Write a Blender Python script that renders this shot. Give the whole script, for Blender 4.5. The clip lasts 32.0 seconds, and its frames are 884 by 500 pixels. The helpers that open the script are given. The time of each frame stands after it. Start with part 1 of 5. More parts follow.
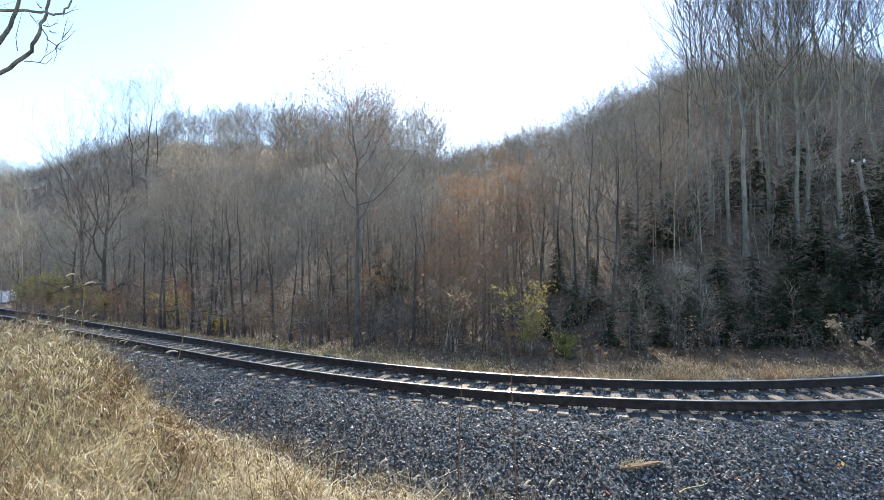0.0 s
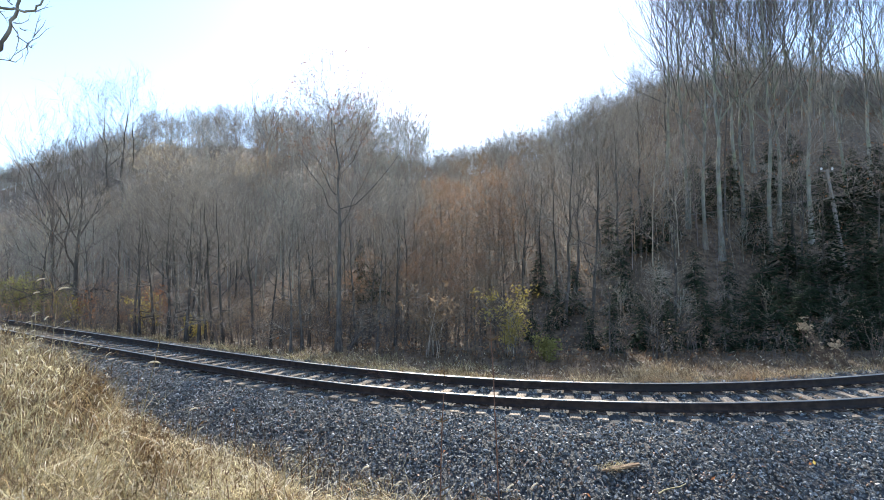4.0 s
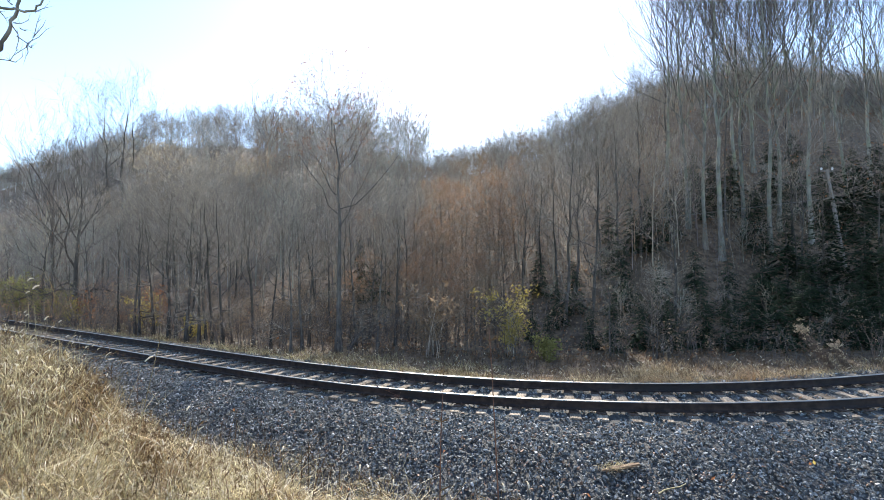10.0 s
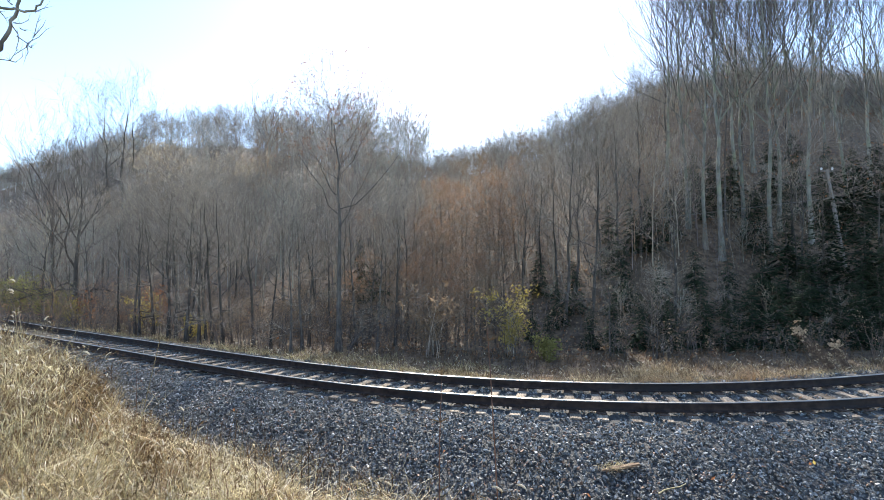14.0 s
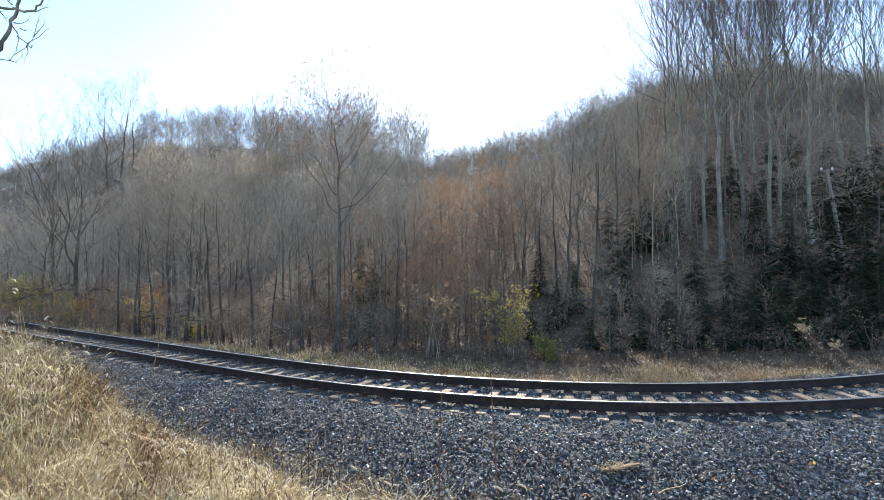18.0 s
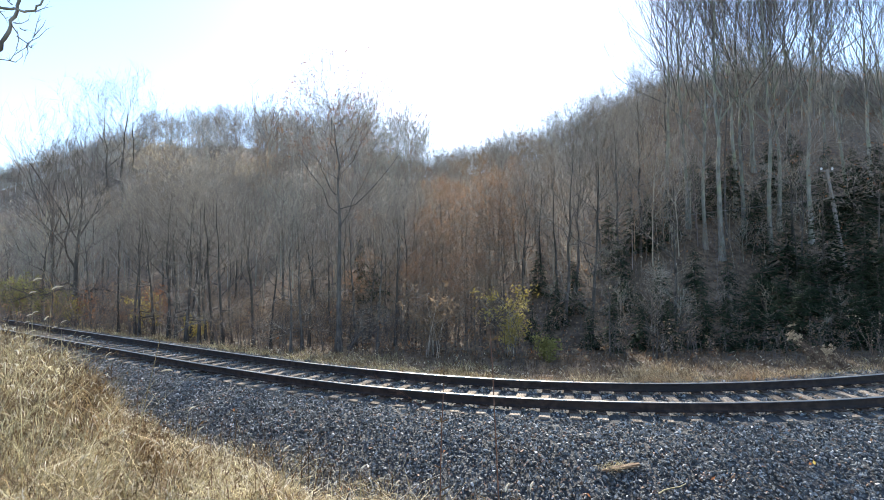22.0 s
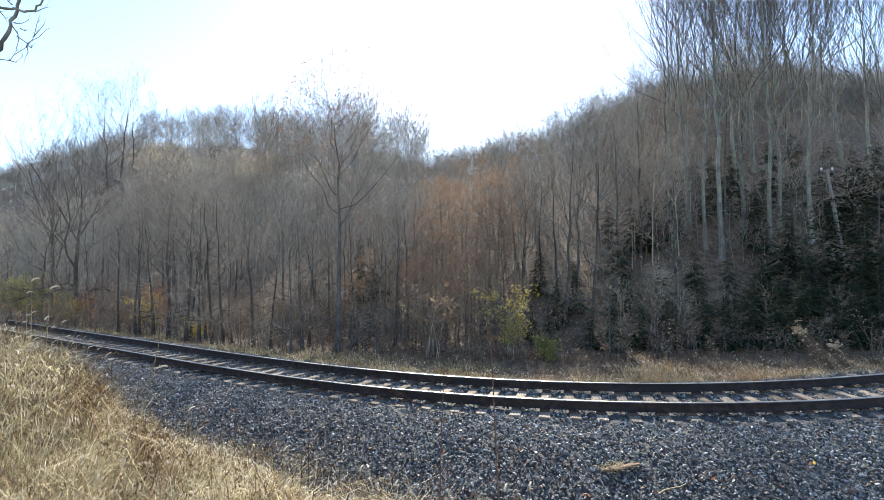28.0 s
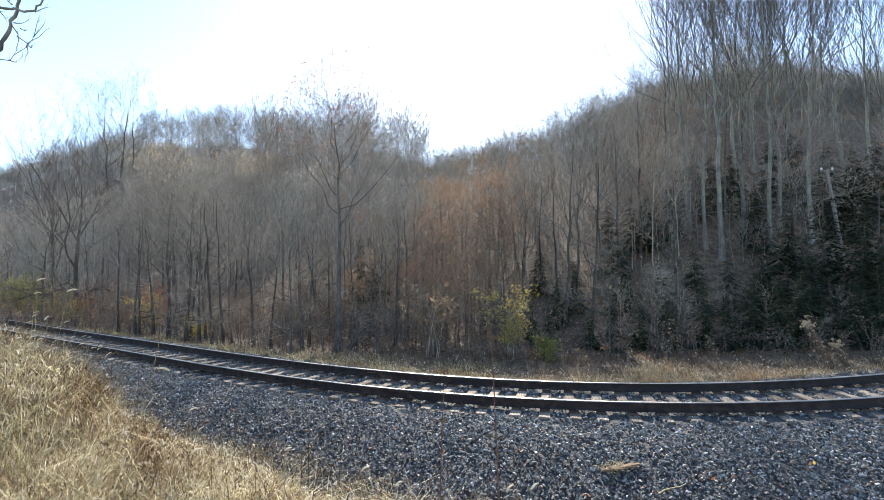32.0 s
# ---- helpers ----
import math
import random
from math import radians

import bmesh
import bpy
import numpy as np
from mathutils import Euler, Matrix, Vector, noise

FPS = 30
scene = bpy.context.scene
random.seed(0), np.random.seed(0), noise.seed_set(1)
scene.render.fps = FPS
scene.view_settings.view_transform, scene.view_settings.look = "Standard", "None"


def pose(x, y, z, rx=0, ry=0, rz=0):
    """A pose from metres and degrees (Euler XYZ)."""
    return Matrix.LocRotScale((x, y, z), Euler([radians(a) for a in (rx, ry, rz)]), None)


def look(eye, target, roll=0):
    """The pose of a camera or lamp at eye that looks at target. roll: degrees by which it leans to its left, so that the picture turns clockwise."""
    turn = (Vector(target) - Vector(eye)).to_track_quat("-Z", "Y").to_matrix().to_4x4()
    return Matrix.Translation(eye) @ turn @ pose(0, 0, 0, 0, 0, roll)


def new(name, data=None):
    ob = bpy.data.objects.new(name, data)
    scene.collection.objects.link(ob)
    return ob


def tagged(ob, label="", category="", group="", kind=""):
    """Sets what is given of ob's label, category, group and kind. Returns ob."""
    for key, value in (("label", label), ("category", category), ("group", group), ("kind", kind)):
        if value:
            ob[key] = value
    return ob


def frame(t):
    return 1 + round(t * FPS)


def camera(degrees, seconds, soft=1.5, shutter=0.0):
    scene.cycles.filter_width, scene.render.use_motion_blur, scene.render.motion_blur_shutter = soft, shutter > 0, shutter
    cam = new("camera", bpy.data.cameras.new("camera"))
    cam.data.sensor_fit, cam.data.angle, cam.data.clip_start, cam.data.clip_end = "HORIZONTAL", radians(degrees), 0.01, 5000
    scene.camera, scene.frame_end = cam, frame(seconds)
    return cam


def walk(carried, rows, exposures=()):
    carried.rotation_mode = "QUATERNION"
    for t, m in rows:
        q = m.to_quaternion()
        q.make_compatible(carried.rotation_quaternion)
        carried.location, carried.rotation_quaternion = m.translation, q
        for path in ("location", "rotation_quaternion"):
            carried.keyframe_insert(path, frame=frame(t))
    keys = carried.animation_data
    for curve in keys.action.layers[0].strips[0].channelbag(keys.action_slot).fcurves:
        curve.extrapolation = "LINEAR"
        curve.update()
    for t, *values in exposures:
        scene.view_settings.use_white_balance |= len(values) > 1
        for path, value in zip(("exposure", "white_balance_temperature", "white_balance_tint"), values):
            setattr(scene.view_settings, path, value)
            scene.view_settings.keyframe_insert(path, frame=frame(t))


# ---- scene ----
# A single-track railway on a curve, seen from a weedy bank, with wooded hills behind.
EYE = (0.0, 0.0, 2.742)


def aim(pan, tilt):
    """Camera pose: pan to the left and tilt up, in degrees, from its resting direction."""
    return pose(*EYE, 90 + 2.155 + tilt, 0, pan) @ pose(0, 0, 0, 0, 0, -0.67)


cam = camera(88.0, 32.0, soft=0.5)
walk(cam, [
    (0.0, aim(2.20, -0.52)), (0.5, aim(1.45, -0.40)), (1.0, aim(0.22, -0.47)), (1.5, aim(-0.12, -0.25)),
    (2.0, aim(-0.10, 0.0)), (2.5, aim(-0.10, 0.26)), (3.0, aim(0.08, 0.48)), (3.5, aim(0.0, 0.08)),
    (3.9, aim(0, 0)), (6.0, aim(0, 0)), (32.0, aim(0, 0)),
])

# ---- world, sun, exposure ----
SUN_EL, SUN_AZ = 34.0, 4.0
world = bpy.data.worlds.new("sky")
scene.world = world
world.use_nodes = True
wn = world.node_tree
sky = wn.nodes.new("ShaderNodeTexSky")
sky.sky_type = "NISHITA"
sky.sun_disc = False
sky.sun_elevation, sky.sun_rotation = radians(SUN_EL), radians(SUN_AZ)
sky.air_density, sky.dust_density, sky.ozone_density = 1.0, 0.3, 2.0
wn.nodes["Background"].inputs["Strength"].default_value = 0.135
wn.links.new(sky.outputs[0], wn.nodes["Background"].inputs["Color"])
sun_data = bpy.data.lights.new("sun", "SUN")
sun_data.energy, sun_data.angle, sun_data.color = 5.0, radians(0.53), (1.0, 0.94, 0.84)
sun = new("sun", sun_data)
_d = Vector((math.sin(radians(SUN_AZ)) * math.cos(radians(SUN_EL)), math.cos(radians(SUN_AZ)) * math.cos(radians(SUN_EL)), math.sin(radians(SUN_EL))))
sun.matrix_world = look(_d * 100, (0, 0, 0))
scene.view_settings.exposure = 1.45

# ---- materials ----


def material(name, c1, c2, scale=8.0, rough=0.85, detail=6.0, bump=0.3, c3=None, scale2=0.6, island=0.0, obrandom=0.0, translucent=0.0,
             metallic=0.0, stretch=(1, 1, 1), mixlo=0.35, mixhi=0.65, coord="Object", bump_dist=0.02, spec=0.5):
    """A rough surface of two or three colours in fine grain and broad patches."""
    m = bpy.data.materials.new(name)
    m.use_nodes = True
    nt = m.node_tree
    N, L = nt.nodes, nt.links
    b = N["Principled BSDF"]
    tc = N.new("ShaderNodeTexCoord")
    mp = N.new("ShaderNodeMapping")
    mp.inputs["Scale"].default_value = stretch
    L.new(tc.outputs[coord], mp.inputs["Vector"])
    fine = N.new("ShaderNodeTexNoise")
    fine.inputs["Scale"].default_value, fine.inputs["Detail"].default_value = scale, detail
    L.new(mp.outputs[0], fine.inputs["Vector"])
    ramp = N.new("ShaderNodeMapRange")
    ramp.inputs["From Min"].default_value, ramp.inputs["From Max"].default_value = mixlo, mixhi
    L.new(fine.outputs["Fac"], ramp.inputs["Value"])
    mix = N.new("ShaderNodeMix")
    mix.data_type = "RGBA"
    mix.inputs["A"].default_value, mix.inputs["B"].default_value = (*c1, 1), (*c2, 1)
    L.new(ramp.outputs[0], mix.inputs["Factor"])
    out = mix.outputs["Result"]
    if c3:
        broad = N.new("ShaderNodeTexNoise")
        broad.inputs["Scale"].default_value, broad.inputs["Detail"].default_value = scale2, 3
        L.new(tc.outputs[coord], broad.inputs["Vector"])
        r2 = N.new("ShaderNodeMapRange")
        r2.inputs["From Min"].default_value, r2.inputs["From Max"].default_value = 0.45, 0.65
        L.new(broad.outputs["Fac"], r2.inputs["Value"])
        mx = N.new("ShaderNodeMix")
        mx.data_type = "RGBA"
        L.new(r2.outputs[0], mx.inputs["Factor"])
        L.new(out, mx.inputs["A"])
        mx.inputs["B"].default_value = (*c3, 1)
        out = mx.outputs["Result"]
    for amount, node, socket in ((island, "ShaderNodeNewGeometry", "Random Per Island"), (obrandom, "ShaderNodeObjectInfo", "Random")):
        if amount:
            src = N.new(node)
            mr = N.new("ShaderNodeMapRange")
            mr.inputs["To Min"].default_value, mr.inputs["To Max"].default_value = 1 - amount, 1 + amount
            L.new(src.outputs[socket], mr.inputs["Value"])
            hs = N.new("ShaderNodeHueSaturation")
            L.new(mr.outputs[0], hs.inputs["Value"])
            L.new(out, hs.inputs["Color"])
            out = hs.outputs[0]
    L.new(out, b.inputs["Base Color"])
    b.inputs["Roughness"].default_value, b.inputs["Metallic"].default_value = rough, metallic
    b.inputs["Specular IOR Level"].default_value = spec
    if bump:
        bp = N.new("ShaderNodeBump")
        bp.inputs["Strength"].default_value, bp.inputs["Distance"].default_value = bump, bump_dist
        L.new(fine.outputs["Fac"], bp.inputs["Height"])
        L.new(bp.outputs[0], b.inputs["Normal"])
    if translucent:
        tr = N.new("ShaderNodeBsdfTranslucent")
        L.new(out, tr.inputs["Color"])
        ms = N.new("ShaderNodeMixShader")
        ms.inputs[0].default_value = translucent
        L.new(b.outputs[0], ms.inputs[1])
        L.new(tr.outputs[0], ms.inputs[2])
        L.new(ms.outputs[0], N["Material Output"].inputs["Surface"])
    return m


M_LITTER = material("leaf_litter", (0.075, 0.05, 0.032), (0.2, 0.14, 0.09), 3.0, 0.95, 8, 0.6, (0.11, 0.08, 0.052), 0.15, bump_dist=0.06)
M_SOIL = material("dry_grass_soil", (0.07, 0.05, 0.03), (0.24, 0.18, 0.1), 14.0, 0.95, 8, 0.5, (0.13, 0.095, 0.055), 0.9)
M_BED = material("ballast_bed", (0.03, 0.03, 0.03), (0.1, 0.1, 0.097), 22.0, 0.95, 5, 1.0, (0.06, 0.056, 0.05), 0.7, bump_dist=0.05)
M_STONE = material("crushed_stone", (0.1, 0.104, 0.1), (0.245, 0.247, 0.235), 30.0, 0.9, 4, 0.25, island=0.6, bump_dist=0.004, spec=0.12)
M_STONE_PALE = material("pale_stone", (0.36, 0.355, 0.34), (0.52, 0.51, 0.49), 30.0, 0.7, 4, 0.25, island=0.3, bump_dist=0.004)
M_STONE_RUST = material("rusty_stone", (0.2, 0.12, 0.08), (0.32, 0.22, 0.16), 30.0, 0.8, 4, 0.25, island=0.35, bump_dist=0.004)
M_RAIL = material("rusted_rail_steel", (0.026, 0.02, 0.018), (0.07, 0.049, 0.041), 6.0, 0.8, 6, 0.2, (0.034, 0.029, 0.028), 0.7, spec=0.2)
M_HEAD = material("polished_rail_steel", (0.28, 0.26, 0.24), (0.42, 0.4, 0.37), 3.0, 0.42, 4, 0.03, metallic=0.9, bump_dist=0.002)
M_PLATE = material("rusted_iron", (0.05, 0.032, 0.024), (0.13, 0.08, 0.055), 30.0, 0.85, 5, 0.3, obrandom=0.25, bump_dist=0.004)
M_TIE = material("weathered_tie_wood", (0.08, 0.063, 0.048), (0.35, 0.29, 0.225), 5.0, 0.95, 8, 0.6, (0.2, 0.155, 0.12), 1.5, obrandom=0.45, stretch=(1.2, 14, 14), bump_dist=0.01, spec=0.1)
M_BARK = material("grey_bark", (0.042, 0.036, 0.032), (0.15, 0.135, 0.122), 9.0, 0.95, 7, 0.7, (0.08, 0.076, 0.064), 0.8, obrandom=0.3, stretch=(1, 1, 0.25), bump_dist=0.03, spec=0.2)
M_BARK_PALE = material("pale_mossy_bark", (0.09, 0.088, 0.078), (0.25, 0.245, 0.22), 7.0, 0.95, 7, 0.6, (0.22, 0.24, 0.17), 0.9, obrandom=0.25, stretch=(1, 1, 0.25), bump_dist=0.03)
M_TWIG = material("bare_twigs", (0.175, 0.15, 0.12), (0.36, 0.315, 0.26), 4.0, 0.9, 3, 0, island=0.35, obrandom=0.4)
M_FARTWIG = material("far_bare_wood", (0.21, 0.2, 0.178), (0.38, 0.36, 0.32), 1.0, 0.95, 3, 0, (0.3, 0.2, 0.13), 0.04, island=0.35)
# paler than far_bare_wood: the far hill's haze is put into its colour
M_FARHILL_HAZE = material("far_grey_wood_hazed", (0.32, 0.3, 0.265), (0.5, 0.475, 0.43), 1.0, 0.95, 3, 0, (0.36, 0.3, 0.25), 0.04, island=0.4)
# darker copy of bare_twigs; on the brush in the dark wood it carries shade
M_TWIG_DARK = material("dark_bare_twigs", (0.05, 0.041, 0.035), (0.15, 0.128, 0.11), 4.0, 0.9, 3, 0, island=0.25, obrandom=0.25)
M_FARTAN = material("far_tan_wood", (0.3, 0.25, 0.18), (0.46, 0.4, 0.3), 1.0, 0.95, 3, 0, island=0.3)
M_FARMAUVE = material("far_mauve_wood", (0.13, 0.108, 0.1), (0.24, 0.2, 0.185), 1.0, 0.95, 3, 0, island=0.4)
M_FAROLIVE = material("far_lichened_wood", (0.24, 0.24, 0.19), (0.39, 0.39, 0.32), 1.0, 0.95, 3, 0, island=0.3)
WOODS_FAR = [M_FARHILL_HAZE, M_FARTWIG, M_FARMAUVE, M_FAROLIVE]
WOODS_NEAR = [M_FARTWIG, M_FARMAUVE, M_FARTAN, M_FAROLIVE]
M_BROWNLEAF = material("dead_brown_leaves", (0.2, 0.115, 0.072), (0.345, 0.215, 0.13), 2.0, 0.8, 3, 0, island=0.45, translucent=0.5)
M_DULLLEAF = material("dull_brown_leaves", (0.15, 0.105, 0.068), (0.28, 0.205, 0.135), 2.0, 0.85, 3, 0, island=0.4, translucent=0.4)
M_TANLEAF = material("pale_tan_leaves", (0.33, 0.26, 0.17), (0.47, 0.39, 0.28), 2.0, 0.8, 3, 0, island=0.3, translucent=0.45)
M_REDLEAF = material("rust_red_leaves", (0.25, 0.1, 0.045), (0.38, 0.175, 0.08), 2.0, 0.75, 3, 0, island=0.3, translucent=0.5)
M_YELLOWLEAF = material("yellow_leaves", (0.34, 0.26, 0.06), (0.5, 0.4, 0.14), 2.0, 0.75, 3, 0, island=0.3, translucent=0.5)
M_OLIVELEAF = material("yellow_green_leaves", (0.19, 0.185, 0.055), (0.35, 0.325, 0.11), 2.0, 0.75, 3, 0, island=0.35, translucent=0.45)
M_NEEDLE = material("dark_conifer_needles", (0.016, 0.027, 0.015), (0.042, 0.062, 0.03), 3.0, 0.8, 3, 0, island=0.35, translucent=0.08, spec=0.1)
M_STRAW = material("dry_straw", (0.28, 0.232, 0.12), (0.59, 0.515, 0.31), 3.0, 0.7, 3, 0, (0.25, 0.155, 0.065), 1.6, island=0.65, translucent=0.15, spec=0.2)
M_STRAW_GOLD = material("golden_dry_grass", (0.3, 0.225, 0.12), (0.58, 0.475, 0.3), 3.0, 0.7, 3, 0, (0.33, 0.21, 0.115), 0.8, island=0.6, translucent=0.4)
M_STRAW_DARK = material("brown_weed_stems", (0.07, 0.045, 0.027), (0.22, 0.145, 0.08), 4.0, 0.9, 3, 0, island=0.35, translucent=0.1, spec=0.15)
M_STEM_TAN = material("brown_dead_stems", (0.11, 0.075, 0.056), (0.25, 0.18, 0.13), 12.0, 0.85, 3, 0, island=0.3)
M_REDSTEM = material("reddish_dead_stem", (0.1, 0.055, 0.042), (0.21, 0.12, 0.088), 12.0, 0.9, 3, 0, spec=0.1)
M_SEED = material("pale_foxtail_bristle", (0.6, 0.52, 0.38), (0.75, 0.68, 0.54), 30.0, 0.8, 3, 0, island=0.15, translucent=0.4)
M_PLUME = material("pale_weed_fluff", (0.44, 0.35, 0.23), (0.62, 0.52, 0.37), 20.0, 0.85, 3, 0, island=0.3, translucent=0.35)
M_POLE = material("old_pole_wood", (0.13, 0.12, 0.105), (0.27, 0.25, 0.225), 8.0, 0.9, 6, 0.5, stretch=(1, 1, 0.08), bump_dist=0.01)
M_WIRE = material("dull_wire", (0.18, 0.18, 0.18), (0.3, 0.3, 0.3), 5.0, 0.5, 2, 0, metallic=0.6)
M_CERAMIC = material("white_insulator", (0.7, 0.72, 0.72), (0.8, 0.82, 0.82), 9.0, 0.25, 2, 0)
M_STICK = material("split_wood", (0.13, 0.085, 0.055), (0.3, 0.21, 0.14), 12.0, 0.9, 5, 0.5, stretch=(1, 10, 10), bump_dist=0.006, spec=0.15)
M_ASPHALT = material("grey_metal_roof", (0.3, 0.31, 0.32), (0.45, 0.46, 0.47), 5.0, 0.5, 3, 0.05, metallic=0.4)
M_DARKWALL = material("dark_boards", (0.05, 0.045, 0.04), (0.12, 0.1, 0.09), 6.0, 0.9, 4, 0.2)

# ---- mesh helpers ----


def mesh(name, verts, faces, mats, index=None, smooth=False):
    me = bpy.data.meshes.new(name)
    me.from_pydata([tuple(v) for v in verts] if not isinstance(verts, np.ndarray) else verts.tolist(), [], faces if isinstance(faces, list) else faces.tolist())
    for m in (mats if isinstance(mats, (list, tuple)) else [mats]):
        me.materials.append(m)
    if index is not None:
        me.polygons.foreach_set("material_index", index)
    if smooth:
        me.polygons.foreach_set("use_smooth", [True] * len(me.polygons))
    me.update()
    return me


def part(name, me, parent, label="", at=None):
    ob = new(name, me)
    ob.parent = parent
    if at is not None:
        ob.matrix_basis = at
    if label:
        ob["label"] = label
    return ob


class Soup:
    """Collects vertices and faces of one mesh."""

    def __init__(self):
        self.v, self.f, self.mi, self.n = [], [], [], 0

    def add(self, v, f, m=0):
        v = np.asarray(v, float)
        self.v.append(v)
        self.f.extend((np.asarray(f) + self.n).tolist())
        self.mi.extend([m] * len(f))
        self.n += len(v)

    def mesh(self, name, mats, smooth=False):
        return mesh(name, np.concatenate(self.v), self.f, mats, self.mi, smooth)


def tube(soup, pts, rad, sides=5, m=0, tip=True):
    """A tapered tube along points."""
    pts, rad = np.asarray(pts, float), np.asarray(rad, float)
    n = len(pts)
    d = np.gradient(pts, axis=0)
    d /= np.linalg.norm(d, axis=1)[:, None] + 1e-9
    ref = np.array([0.0, 0.0, 1.0]) if abs(d[0][2]) < 0.8 else np.array([1.0, 0.0, 0.0])
    a = np.cross(d, ref)
    a /= np.linalg.norm(a, axis=1)[:, None] + 1e-9
    b = np.cross(d, a)
    ang = np.arange(sides) * 2 * math.pi / sides
    v = pts[:, None] + (a[:, None] * np.cos(ang)[None, :, None] + b[:, None] * np.sin(ang)[None, :, None]) * rad[:, None, None]
    v = v.reshape(-1, 3)
    f = []
    last = n - 1 if not tip else n - 2
    for i in range(last):
        for j in range(sides):
            k = (j + 1) % sides
            f.append((i * sides + j, i * sides + k, (i + 1) * sides + k, (i + 1) * sides + j))
    if tip:
        v = np.concatenate([v[:(n - 1) * sides], pts[-1:]])
        t = (n - 1) * sides
        tri = [((n - 2) * sides + j, (n - 2) * sides + (j + 1) % sides, t) for j in range(sides)]
        soup.v.append(v)
        soup.f.extend([tuple(x + soup.n for x in q) for q in f + tri])
        soup.mi.extend([m] * (len(f) + len(tri)))
        soup.n += len(v)
    else:
        soup.add(v, f, m)


def box(soup, cx, cy, cz, sx, sy, sz, m=0, chamfer=0.0):
    c = chamfer
    ring = [(-1, -1), (1, -1), (1, 1), (-1, 1)]
    v, f = [], []
    hx, hy, hz = sx / 2, sy / 2, sz / 2
    for z, s in (((-hz, 0), (hz, 0)) if not c else ((-hz, 0), (hz - c, 0), (hz, c))):
        v += [(cx + x * (hx - s), cy + y * (hy - s), cz + z) for x, y in ring]
    n = len(v) // 4
    for i in range(n - 1):
        for j in range(4):
            k = (j + 1) % 4
            f.append((i * 4 + j, i * 4 + k, i * 4 + 4 + k, i * 4 + 4 + j))
    f.append((3, 2, 1, 0))
    f.append(tuple(range(n * 4 - 4, n * 4)))
    soup.v.append(np.array(v))
    soup.f.extend([tuple(x + soup.n for x in q) for q in f])
    soup.mi.extend([m] * len(f))
    soup.n += len(v)


# ---- plan: the track's centre line and the ground's height ----
GAUGE = 1.505
TIE_Z = -0.215
S_LINE = np.arange(-75.0, 60.001, 0.1)
_k = np.where((S_LINE > -30) & (S_LINE < 14), np.polyval([-0.1318, -0.27771, -0.09426, 0.09403, 0.04699], S_LINE / 20), 0.0)
_h = np.concatenate([[0], np.cumsum(_k[:-1] * 0.1)])
_i0 = int(np.argmin(abs(S_LINE)))
HEAD = _h - _h[_i0] - 0.3241
LX = np.concatenate([[0], np.cumsum(np.cos(HEAD[:-1]) * 0.1)])
LY = np.concatenate([[0], np.cumsum(np.sin(HEAD[:-1]) * 0.1)])
LX, LY = LX - LX[_i0], LY - LY[_i0] + 10.928


def line_at(s, off=0.0):
    """Point and heading of the track at arc length s, off metres to its far side."""
    h = np.interp(s, S_LINE, HEAD)
    return np.interp(s, S_LINE, LX) - np.sin(h) * off, np.interp(s, S_LINE, LY) + np.cos(h) * off, h


def from_track(x, y):
    """Signed distance from the centre line; positive on the far side."""
    x, y = np.asarray(x, float).ravel(), np.asarray(y, float).ravel()
    out = np.full(len(x), 200.0)
    lx, ly, lh = LX[::5], LY[::5], HEAD[::5]
    for a in range(0, len(x), 8000):
        dx, dy = x[a:a + 8000, None] - lx[None], y[a:a + 8000, None] - ly[None]
        i = (dx * dx + dy * dy).argmin(1)
        r = np.arange(len(i))
        side = -np.sin(lh[i]) * dx[r, i] + np.cos(lh[i]) * dy[r, i]
        out[a:a + 8000] = np.sign(side) * np.sqrt(dx[r, i] ** 2 + dy[r, i] ** 2)
    return out


def smooth(a, b, x):
    t = np.clip((x - a) / (b - a), 0, 1)
    return t * t * (3 - 2 * t)


# skyline of the bare ground: tangent of the bearing, tangent of the elevation, distance of the ridge
RIDGE_B = [-3.0, -1.6, -0.966, -0.78, -0.66, -0.45, -0.35, -0.17, -0.07, 0.0, 0.04, 0.14, 0.23, 0.35, 0.45, 0.64, 0.97, 2.5]
RIDGE_E = [0.10, 0.12, 0.155, 0.22, 0.262, 0.275, 0.262, 0.222, 0.192, 0.18, 0.185, 0.195, 0.205, 0.25, 0.3, 0.345, 0.35, 0.33]
RIDGE_R = [170, 190, 200, 205, 205, 200, 190, 165, 150, 140, 125, 110, 100, 88, 82, 78, 75, 80]


